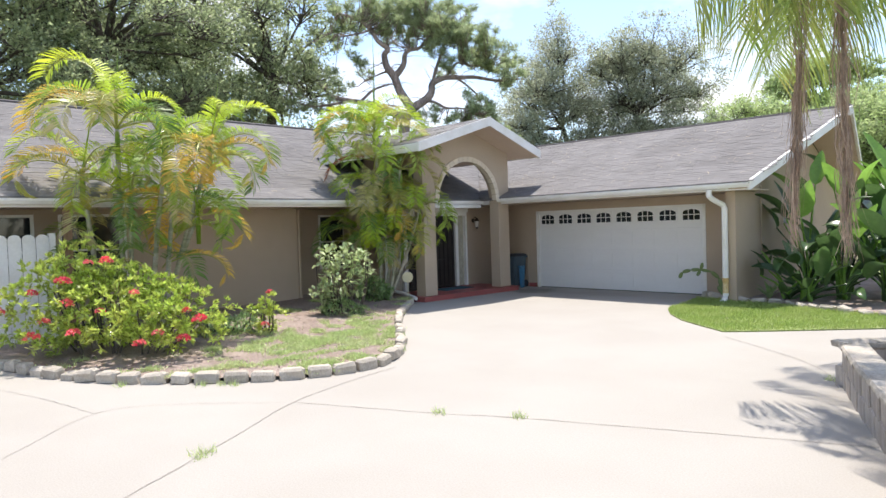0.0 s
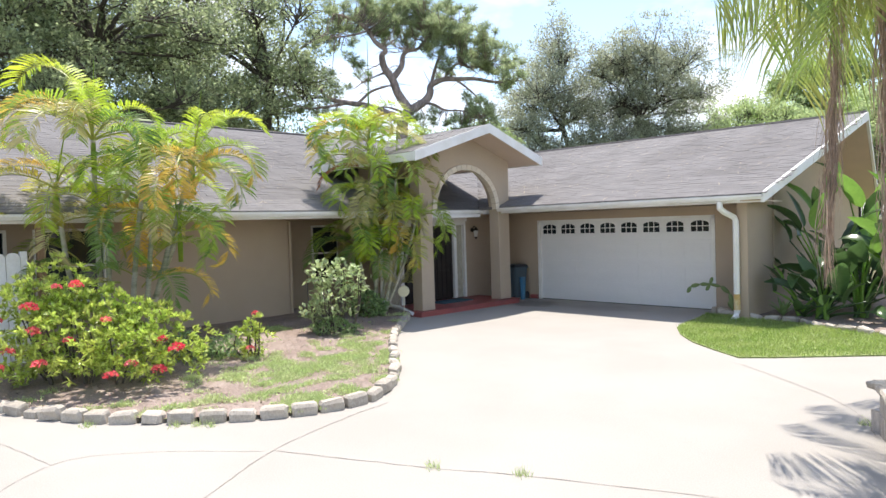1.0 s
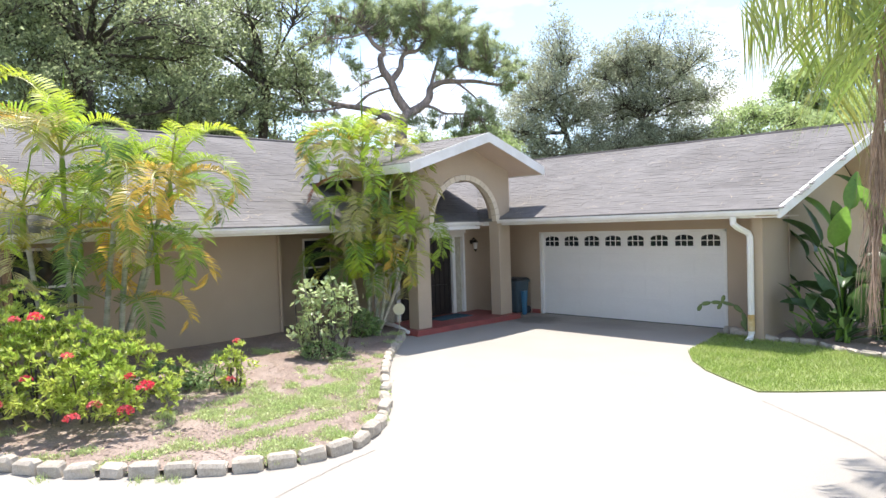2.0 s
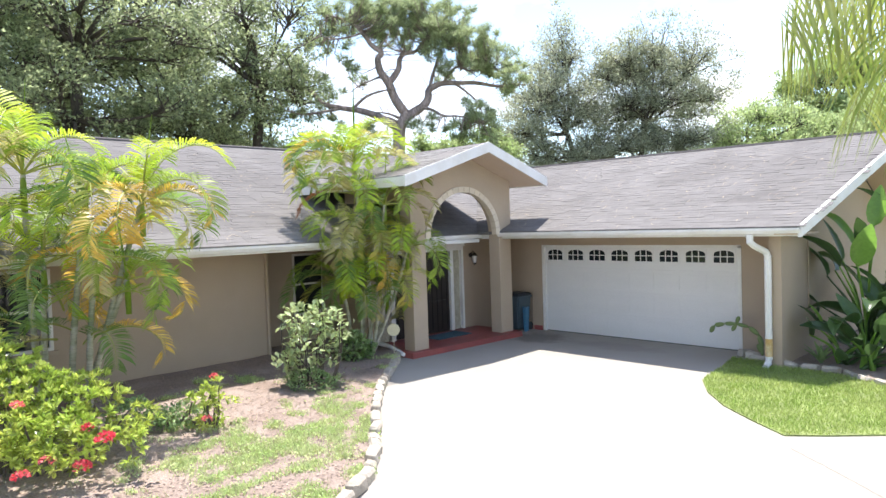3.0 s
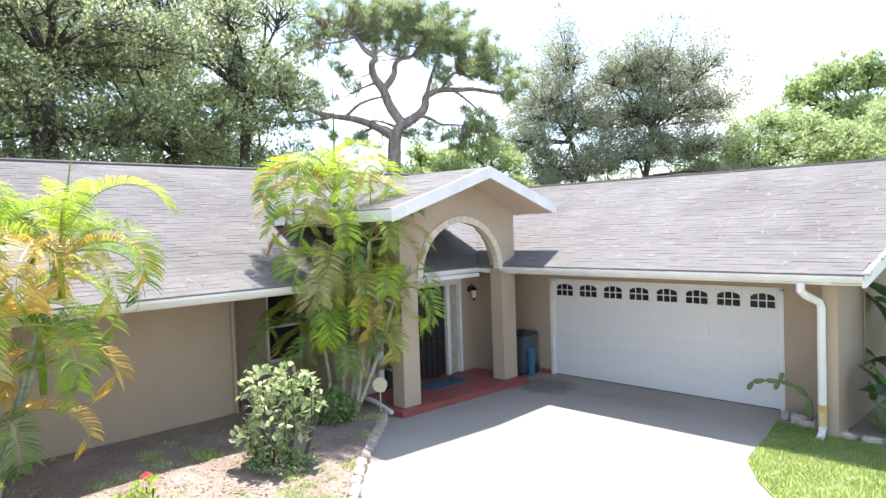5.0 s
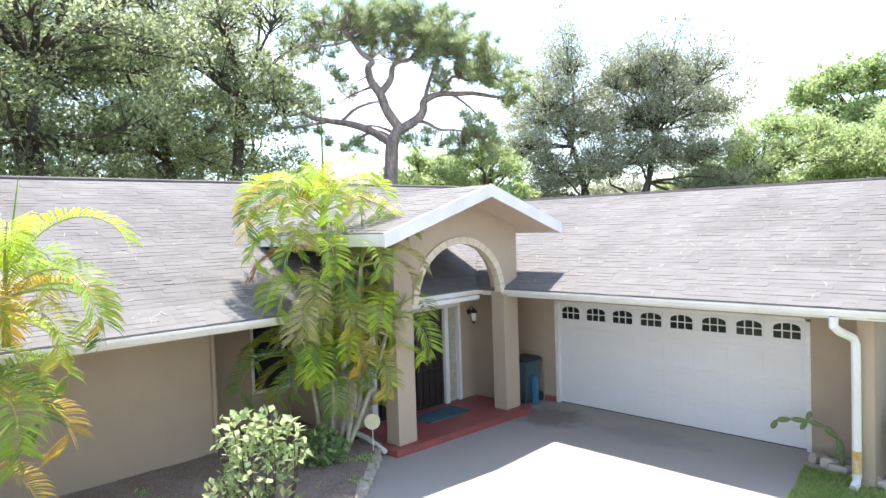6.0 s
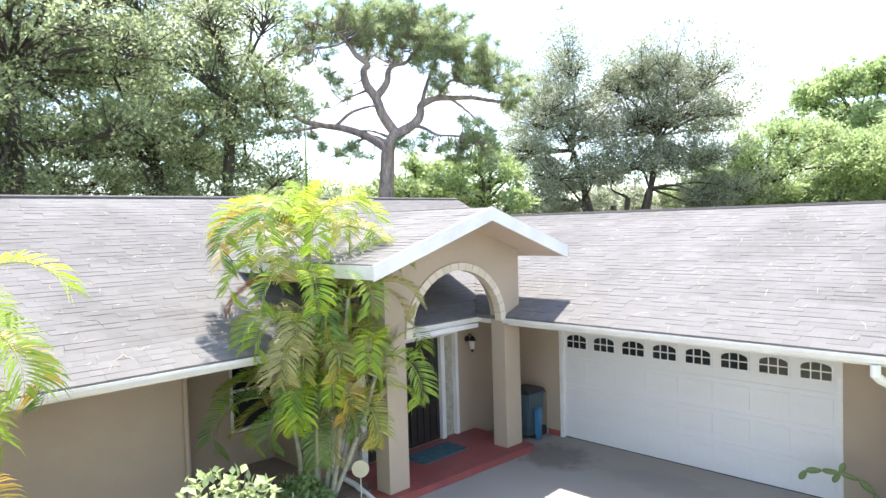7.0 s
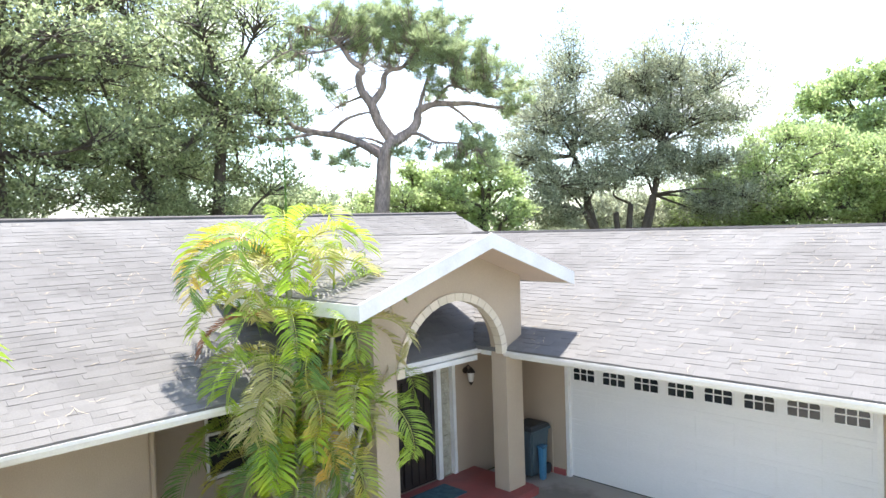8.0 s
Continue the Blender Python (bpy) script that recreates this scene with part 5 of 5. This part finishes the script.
stone_meshes = [rough_block((0.29, 0.15, 0.17), s) for s in range(4)] + [rough_block((0.24, 0.14, 0.15), s + 9) for s in range(2)]
edging = thing("garden_edging", "row of worn pale concrete edging blocks round the bed", "edging")
srng = random.Random(4)
run, k = 0.0, 0
for a, b in zip(curb_line, curb_line[1:]):
    run += (b - a).length
    if run > 0.305:
        run = 0.0
        d = (b - a).normalized()
        ob = new("stone", stone_meshes[srng.randrange(6)])
        ob.parent = edging
        ob.matrix_local = Matrix.Translation(Vector((b.x, b.y, -0.03 + srng.uniform(-0.02, 0.015)))) @ pose(0, 0, 0, srng.uniform(-6, 6), srng.uniform(-5, 5), math.degrees(math.atan2(d.y, d.x)) + srng.uniform(-9, 9))
lawn_edge = thing("lawn_edging", "low row of grey stones between lawn and plants", "edging")
le = spline([(5.15, -0.62, 0), (5.6, -0.75, 0), (6.0, -0.92, 0), (6.9, -1.0, 0), (7.6, -1.42, 0), (8.9, -1.9, 0), (10.5, -2.0, 0)], 12)
run = 0.0
for a, b in zip(le, le[1:]):
    run += (b - a).length
    if run > 0.3:
        run = 0.0
        d = b - a
        ob = new("stone", stone_meshes[srng.randrange(6)])
        ob.parent = lawn_edge
        ob.matrix_local = Matrix.Translation(Vector((b.x, b.y, -0.06 + srng.uniform(-0.02, 0.01)))) @ pose(0, 0, 0, srng.uniform(-8, 8), srng.uniform(-8, 8), math.degrees(math.atan2(d.y, d.x)) + srng.uniform(-15, 15))
side_bed = tagged(part("side_bed", prism([(6.0, -0.85), (6.9, -0.95), (7.6, -1.36), (8.9, -1.84), (10.5, -1.95), (14, -1.0), (14, 6.0), (6.0, 6.0)], 0.0, 0.045), MULCH, None), "dark mulched bed along the garage side", "planting bed", kind="structure")

# ---- block planter with the palm ----
planter = thing("block_planter", "raised planter of rough split-face concrete blocks", "planter")
PL = spline([(9.62, -7.5, 0), (10.0, -8.5, 0), (10.55, -9.85, 0), (11.1, -11.2, 0)], 3)
PR = spline([(9.62, -7.42, 0), (10.1, -6.95, 0), (10.8, -6.6, 0), (11.8, -6.4, 0)], 3)
block = rough_block((0.39, 0.2, 0.2), 33, 0.008)
block.materials.clear()
block.materials.append(PLANTER)
cap = rough_block((0.42, 0.27, 0.07), 34, 0.012)
for line_pts in (PL, PR):
    length = sum((b - a).length for a, b in zip(line_pts, line_pts[1:]))
    n = int(length / 0.4)

    def along(s):
        for a, b in zip(line_pts, line_pts[1:]):
            L = (b - a).length
            if s <= L:
                return a.lerp(b, s / L), (b - a).normalized()
            s -= L
        return line_pts[-1], (line_pts[-1] - line_pts[-2]).normalized()
    for row in range(3):
        for i in range(n):
            p, d = along((i + 0.25 + 0.5 * (row % 2)) * 0.4)
            inward = Vector((-d.y, d.x, 0)) if line_pts is PL else Vector((d.y, -d.x, 0))
            ob = new("cap_stone" if row == 2 else "block", cap if row == 2 else block)
            ob.parent = planter
            ob.matrix_local = Matrix.Translation(p + inward * 0.11 + Vector((0, 0, row * 0.2 - 0.005))) @ pose(0, 0, 0, 0, 0, math.degrees(math.atan2(d.y, d.x)) + srng.uniform(-1.5, 1.5))
part("soil", prism([(9.85, -7.45), (10.2, -8.4), (10.75, -9.8), (11.3, -11.1), (14, -11.1), (14, -6.3), (11.8, -6.6), (10.85, -6.8), (10.2, -7.1)], -0.05, 0.2), MULCH, planter, "dry brown soil")

# ---- white fence beside the house ----
fence = thing("board_fence", "white vinyl privacy fence with rounded board tops", "fence", (-0.85, 0, 0.0))
fb = bmesh.new()
prof = [(-0.095, 0.0), (0.095, 0.0), (0.095, 1.76), (0.07, 1.80), (0.03, 1.82), (-0.03, 1.82), (-0.07, 1.80), (-0.095, 1.76)]
fv = [[fb.verts.new((x, y, z)) for y, z in prof] for x in (-0.012, 0.012)]
fb.faces.new(fv[0][::-1]); fb.faces.new(fv[1])
for i in range(8):
    fb.faces.new((fv[0][i], fv[0][(i + 1) % 8], fv[1][(i + 1) % 8], fv[1][i]))
first = part("board", fb, WHITE, fence)
first.location = (0, -12.3, 0.06)
for k in range(1, 22):
    ob = new("board", first.data)
    ob.parent = fence
    ob.location = (0.004 * (k % 2), -12.3 - 0.2 * k, 0.06)
for z in (0.4, 1.4):
    part("rail", box((-0.06, -16.7, z), (-0.013, -12.2, z + 0.09)), WHITE, fence)
part("post", box((-0.1, -12.2, 0.0), (0.0, -12.1, 1.9), 0.008), WHITE, fence)
wood_post = tagged(part("wooden_post", box((-0.98, -11.95, 0.0), (-0.88, -11.83, 2.33), 0.008), mat("brown_wood", (0.28, 0.17, 0.10), 0.8, 0.2, 3.0, 40, 0.3, stretch=(1, 1, 0.2)), None), "brown wooden post under the eave", "post")


# ---- rubbish bin ----
def tapered(w0, d0, w1, d1, z0, z1, bevel):
    bm = box((-0.5, -0.5, z0), (0.5, 0.5, z1))
    for v in bm.verts:
        up = v.co.z > (z0 + z1) / 2
        v.co.x *= w1 if up else w0
        v.co.y *= d1 if up else d0
    bmesh.ops.bevel(bm, geom=bm.edges[:], offset=bevel, segments=2, affect="EDGES")
    return bm


bin_ob = thing("wheeled_bin", "blue-grey plastic wheeled bin with dark lid beside the column", "bin", (-0.58, -0.36, 0.0))
part("body", tapered(0.40, 0.44, 0.5, 0.54, 0.05, 0.88, 0.03), BIN_BLUE, bin_ob)
part("rim", tapered(0.54, 0.58, 0.54, 0.58, 0.84, 0.89, 0.012), BIN_BLUE, bin_ob)
part("lid", tapered(0.55, 0.6, 0.45, 0.5, 0.89, 0.96, 0.02), BIN_LID, bin_ob, "dark plastic lid")
part("handle", tube([(-0.2, 0.36, 0.85), (0.2, 0.36, 0.85)], 0.015, 8), BIN_LID, bin_ob)
for sx in (-0.2, 0.2):
    part("wheel", tube([(sx - 0.03, 0.24, 0.1), (sx + 0.03, 0.24, 0.1)], 0.1, 16), BIN_LID, bin_ob)
tub = thing("blue_tub", "bright blue plastic bucket standing by the bin", "bucket", (-0.26, -0.42, 0.0))
part("body", tapered(0.09, 0.12, 0.11, 0.15, 0.0, 0.6, 0.02), BIN_BRIGHT, tub)
part("rim", tapered(0.125, 0.17, 0.125, 0.17, 0.59, 0.62, 0.01), BIN_BRIGHT, tub)
part("wall_pipe", tube([(-0.32, -0.03, 0.0), (-0.32, -0.03, 0.95)], 0.012, 8), STUCCO_LIGHT, house, "thin painted pipe on the wall")

# ---- wall lantern ----
lan = thing("wall_lantern", "dark bronze wall lantern with clear glass", "lamp", (DOOR_X, -1.12, 1.95))
part("backplate", tube([(0, 0, 0), (0.02, 0, 0)], 0.06, 16), BRONZE, lan)
part("arm", tube(spline([(0.01, 0, 0.0), (0.08, 0, 0.1), (0.15, 0, 0.06)], 6), 0.01, 6), BRONZE, lan)
part("roof", tube([(0.15, 0, 0.07), (0.15, 0, 0.02), (0.15, 0, -0.02)], [0.02, 0.06, 0.085], 10), BRONZE, lan)
part("glass", tube([(0.15, 0, -0.02), (0.15, 0, -0.19)], [0.07, 0.045], 10), LAMP_GLASS, lan, "clear glass shade")
part("finial", tube([(0.15, 0, -0.19), (0.15, 0, -0.22), (0.15, 0, -0.26)], [0.05, 0.03, 0.008], 8), BRONZE, lan)

# ---- driveway marker, ball, door mat ----
marker = thing("reflector_marker", "round cream reflector disc on a thin stake", "marker", (-0.32, -4.72, 0.06))
bm = tube([(0.012, -0.012, 0), (-0.012, 0.012, 0)], 0.13, 28)
disc = part("disc", bm, CREAM, marker, smooth=False)
disc.location = (0, 0, 0.56)
part("stake", tube([(0.0, 0, -0.1), (0, 0, 0.45)], 0.008, 6), CREAM, marker)
bm = bmesh.new()
bmesh.ops.create_icosphere(bm, subdivisions=3, radius=0.085)
for v in bm.verts:
    v.co *= 1 + 0.04 * noise.noise(v.co * 30)
ball = tagged(part("garden_light_globe", bm, WHITE, None, smooth=True), "small white globe lying on the mulch", "ornament")
ball.location = (-0.72, -5.0, bed_z(-0.7, -5.0) + 0.075)
doormat = tagged(part("door_mat", box((-1.25, -3.05, 0.12), (-0.7, -1.95, 0.138), 0.004), MAT_TEAL, None), "dark teal woven door mat on the porch", "mat")

# ---- prickly pear in front of the garage jamb ----
cactus = thing("prickly_pear_cactus", "leaning prickly pear with a chain of flat pads", "cactus", (5.45, -0.5, 0.02))


def pad(at, length, ang, seed, w=0.075):
    bm = bmesh.new()
    bmesh.ops.create_icosphere(bm, subdivisions=2, radius=1)
    for v in bm.verts:
        s = 0.75 + 0.35 * (v.co.z * 0.5 + 0.5)
        v.co = Vector((v.co.x * w * s, v.co.y * 0.02, (v.co.z + 0.93) * length / 2))
    ob = part("pad", bm, CACTUS, cactus, smooth=True)
    ob.matrix_local = Matrix.Translation(Vector(at)) @ pose(0, 0, 0, 0, ang, 0)
    a = radians(ang)
    return (at[0] + math.sin(a) * length * 0.95, at[1], at[2] + math.cos(a) * length * 0.95)


p = (0, 0, -0.02)
for length, ang, w in ((0.22, 4, 0.03), (0.27, -14, 0.055), (0.24, -52, 0.055), (0.26, -80, 0.04), (0.24, -94, 0.045), (0.22, -104, 0.05)):
    p = pad(p, length, ang, 0, w)
    if ang == -80:
        pad(p, 0.17, 20, 0, 0.045)
        pad(p, 0.18, -150, 0, 0.045)
pad(p, 0.18, -150, 0, 0.05)
pad((0.02, 0.0, 0.1), 0.2, -30, 0, 0.06)
for k, (x, y, s) in enumerate(((5.3, -0.55, 0.9), (5.62, -0.62, 0.8), (5.1, -0.4, 1.0), (5.5, -0.3, 0.8))):
    ob = new("garden_stone", stone_meshes[k % 4])
    ob.matrix_basis = pose(x, y, -0.02, 4, 5, 30 * k) @ Matrix.Scale(s, 4)
    tagged(ob, "rough pale stone at the foot of the cactus", "stone", "cactus stones")
agave = thing("agave_plant", "small grey-green agave beside the garage", "plant", (6.45, -0.45, 0.04))
for k in range(11):
    bm = paddle(0.42, 0.09, k, 30)
    ob = part("leaf", bm, FERN_LEAF, agave, smooth=True)
    ob.matrix_local = pose(0, 0, 0, 0, 0, 137.5 * k) @ pose(0, 0, 0, 0, -10 + 4 * k, 0)


# ---- grass, weeds and mulch ----
def blades(points, rng, h, w, name, material, label, category):
    n = len(points)
    az = rng.uniform(0, 2 * math.pi, n)
    side = np.stack([np.cos(az), np.sin(az), np.zeros(n)], 1) * w
    lean = rng.normal(size=(n, 3)) * 0.45
    lean[:, 2] = 1
    tip = points + lean * (h * rng.uniform(0.5, 1.25, (n, 1)))
    v = np.stack([points - side, points + side, tip], 1).reshape(-1, 3)
    i = np.arange(n) * 3
    ob = raw(name, v.tolist(), np.stack([i, i + 1, i + 2], 1).tolist(), material)
    return tagged(ob, label, category, kind="stuff")


grng = np.random.default_rng(3)
pts = np.stack([grng.uniform(5.0, 14, 90000), grng.uniform(-5.0, 0, 90000), np.full(90000, 0.018)], 1)
keep = [inside(x, y, LAWN) and not (y > -1.0 - max(0, (x - 6.5)) * 0.3 and x > 6) for x, y, _ in pts]
blades(pts[np.array(keep)], grng, 0.055, 0.006, "grass", GRASS, "bright green mown grass blades", "grass")

wp = []
while len(wp) < 1900:
    x, y = grng.uniform(-2, 4.8), grng.uniform(-13.3, -4.6)
    if not inside(x, y, BED):
        continue
    m = 0.6 * noise.noise(Vector((x * 0.9, y * 0.9, 7.0))) + 0.9 * noise.noise(Vector((x * 3.1, y * 3.1, 1.0)))
    m += 0.25 * min(1, max(-1, (x - 1.6) / 1.5)) + (0.1 if y > -10.5 else -0.15)
    if m > 0.2 and grng.random() < min(1.0, (m - 0.2) * 4):
        wp.append((x, y, bed_z(x, y)))
wp = np.array(wp)
wc = np.repeat(wp, 4, axis=0) + grng.normal(size=(len(wp) * 4, 3)) * np.array((0.06, 0.06, 0.008)) + np.array((0, 0, 0.02))
v, f = leaves(wc, grng, 0.045, 0.026, 1.6, 0.1)
tagged(raw("weeds", v, f, WEED), "patches of low pale green weeds in the mulch", "weeds", kind="stuff")
wb = np.repeat(wp, 12, axis=0) + grng.normal(size=(len(wp) * 12, 3)) * np.array((0.055, 0.055, 0.0))
blades(wb, grng, 0.065, 0.004, "grass", WEED, "sparse thin grass among the weeds", "grass")
tufts_at = np.array([(6.45, -13.1, 0), (6.4, -13.0, 0), (7.05, -10.95, 0), (7.75, -10.6, 0), (4.0, -11.9, 0), (4.15, -11.75, 0), (4.3, -11.65, 0), (3.2, -12.55, 0), (9.5, -7.35, 0)])
tp = np.repeat(tufts_at, 45, axis=0) + grng.normal(size=(len(tufts_at) * 45, 3)) * np.array((0.045, 0.035, 0))
blades(tp, grng, 0.07, 0.004, "grass", WEED, "small grass tufts in the driveway joints", "grass")

cp = []
while len(cp) < 9000:
    x, y = grng.uniform(-2, 4.8), grng.uniform(-13.4, -4.4)
    if inside(x, y, BED):
        cp.append((x, y, bed_z(x, y) + 0.012))
v, f = leaves(np.array(cp), grng, 0.055, 0.024, 9.0, 0.02, along=grng.normal(size=(len(cp), 3)) * np.array((3, 3, 0.05)))
tagged(raw("mulch_chips", v, f, CHIP), "scattered brown bark mulch chips", "mulch", kind="stuff")


# ---- roof shingles, course by course ----
def shingle_field(eave0, along_v, up_v, outline, length, slope_len, parent, seed, singles=0):
    """Staggered tabs over one slope; the lowest courses as pieces of their own."""
    rng = random.Random(seed)
    e0, a, u = Vector(eave0), Vector(along_v).normalized(), Vector(up_v).normalized()
    nrm = a.cross(u).normalized()
    if nrm.z < 0:
        nrm = -nrm
    verts, faces, made = [], [], 0
    course = 0.125
    tab_meshes = {}
    for i in range(int(slope_len / course)):
        s = rng.uniform(-0.4, 0.0)
        while s < length:
            w = min(rng.choice((0.16, 0.22, 0.27, 0.33)), round(length - s, 3))
            if w < 0.03:
                break
            c = e0 + a * (s + w / 2) + u * (i + 0.5) * course
            if inside(c.x, c.y, outline):
                lift = rng.choice((0.004, 0.007, 0.010))
                if made < singles:
                    key = (w, lift)
                    if key not in tab_meshes:
                        loc = [a * x + u * y + nrm * z for x, y, z in ((0, -0.004, lift), (w - 0.0015, -0.004, lift), (w - 0.0015, course + 0.02, 0.004), (0, course + 0.02, 0.004), (0, -0.004, -0.004), (w - 0.0015, -0.004, -0.004))]
                        me = bpy.data.meshes.new("shingle")
                        me.from_pydata([tuple(q) for q in loc], [], [(0, 1, 2, 3), (0, 4, 5, 1), (0, 3, 4), (1, 5, 2)])
                        me.materials.append(SHINGLE)
                        tab_meshes[key] = me
                    ob = new("shingle", tab_meshes[key])
                    ob.parent = parent
                    ob.location = e0 + a * s + u * i * course + nrm * 0.004
                    made += 1
                else:
                    o = e0 + a * s + u * i * course + nrm * 0.004
                    k = len(verts)
                    verts += [tuple(o + a * x + u * y + nrm * z) for x, y, z in ((0, -0.004, lift), (w - 0.0015, -0.004, lift), (w - 0.0015, course + 0.02, 0.004), (0, course + 0.02, 0.004), (0, -0.004, -0.004), (w - 0.0015, -0.004, -0.004))]
                    faces += [(k, k + 1, k + 2, k + 3), (k, k + 4, k + 5, k + 1), (k, k + 3, k + 4), (k + 1, k + 5, k + 2)]
            s += w
    tagged(raw("shingles", verts, faces, SHINGLE, parent), kind="stuff")


hyp_g, hyp_l = math.hypot(1, SG), math.hypot(1, SL)
shingle_field((-4.9, EAVE_G, ZG), (1, 0, 0), (0, 1, SG), [p[:2] for p in roof_garage_pts], RIDGE_X + 4.9, (RIDGE_G[0] - EAVE_G) * hyp_g, roof_garage, 1, 290)
shingle_field((EAVE_L, -16.0, ZL), (0, 1, 0), (-1, 0, SL), [p[:2] for p in roof_left_pts], 20.0, (EAVE_L - RIDGE_L[0]) * hyp_l, roof_left, 2, 290)
for sgn, ye, low in ((1, GY1, G_LOW), (-1, GY0, G_LOW_FAR)):
    rise = (G_TOP - low) / abs(ye - CY)
    shingle_field((xl(G_TOP), ye, low), (1, 0, 0), (0, -sgn, rise), [(GX, ye), (GX, CY), (xl(G_TOP), CY), (xl(low), ye)], GX - xl(G_TOP), abs(ye - CY) * math.hypot(1, rise), portal, 5)

# dry pine needles and twigs blown onto the shingles
tw_v, tw_f = [], []
for _ in range(520):
    if grng.random() < 0.5:
        x, y = grng.uniform(-0.5, 6.2), grng.uniform(-1.4, 2.9)
        base = np.array((x, y, zg(y) + 0.022))
        e1, e2 = np.array((1, 0, 0)), np.array((0, 1, SG))
    else:
        x, y = grng.uniform(-5.9, -0.9), grng.uniform(-12, -5.0)
        base = np.array((x, y, zl(x) + 0.022))
        e1, e2 = np.array((0, 1, 0)), np.array((-1, 0, SL))
    a = grng.uniform(0, math.pi)
    d = (math.cos(a) * e1 + math.sin(a) * e2) * grng.uniform(0.04, 0.13)
    q = (-math.sin(a) * e1 + math.cos(a) * e2)
    k = len(tw_v)
    m = q * grng.uniform(-0.04, 0.04)
    tw_v += [tuple(base - d), tuple(base + m + q * 0.003), tuple(base + d), tuple(base + m - q * 0.003)]
    tw_f += [(k, k + 1, k + 2, k + 3)]
tagged(raw("pine_litter", tw_v, tw_f, mat("dry_needle", (0.55, 0.44, 0.30), 0.9, 0.1, 3.0, 20, 0.0, island=0.3)), "dry pine needles scattered on the shingles", "litter", kind="stuff")
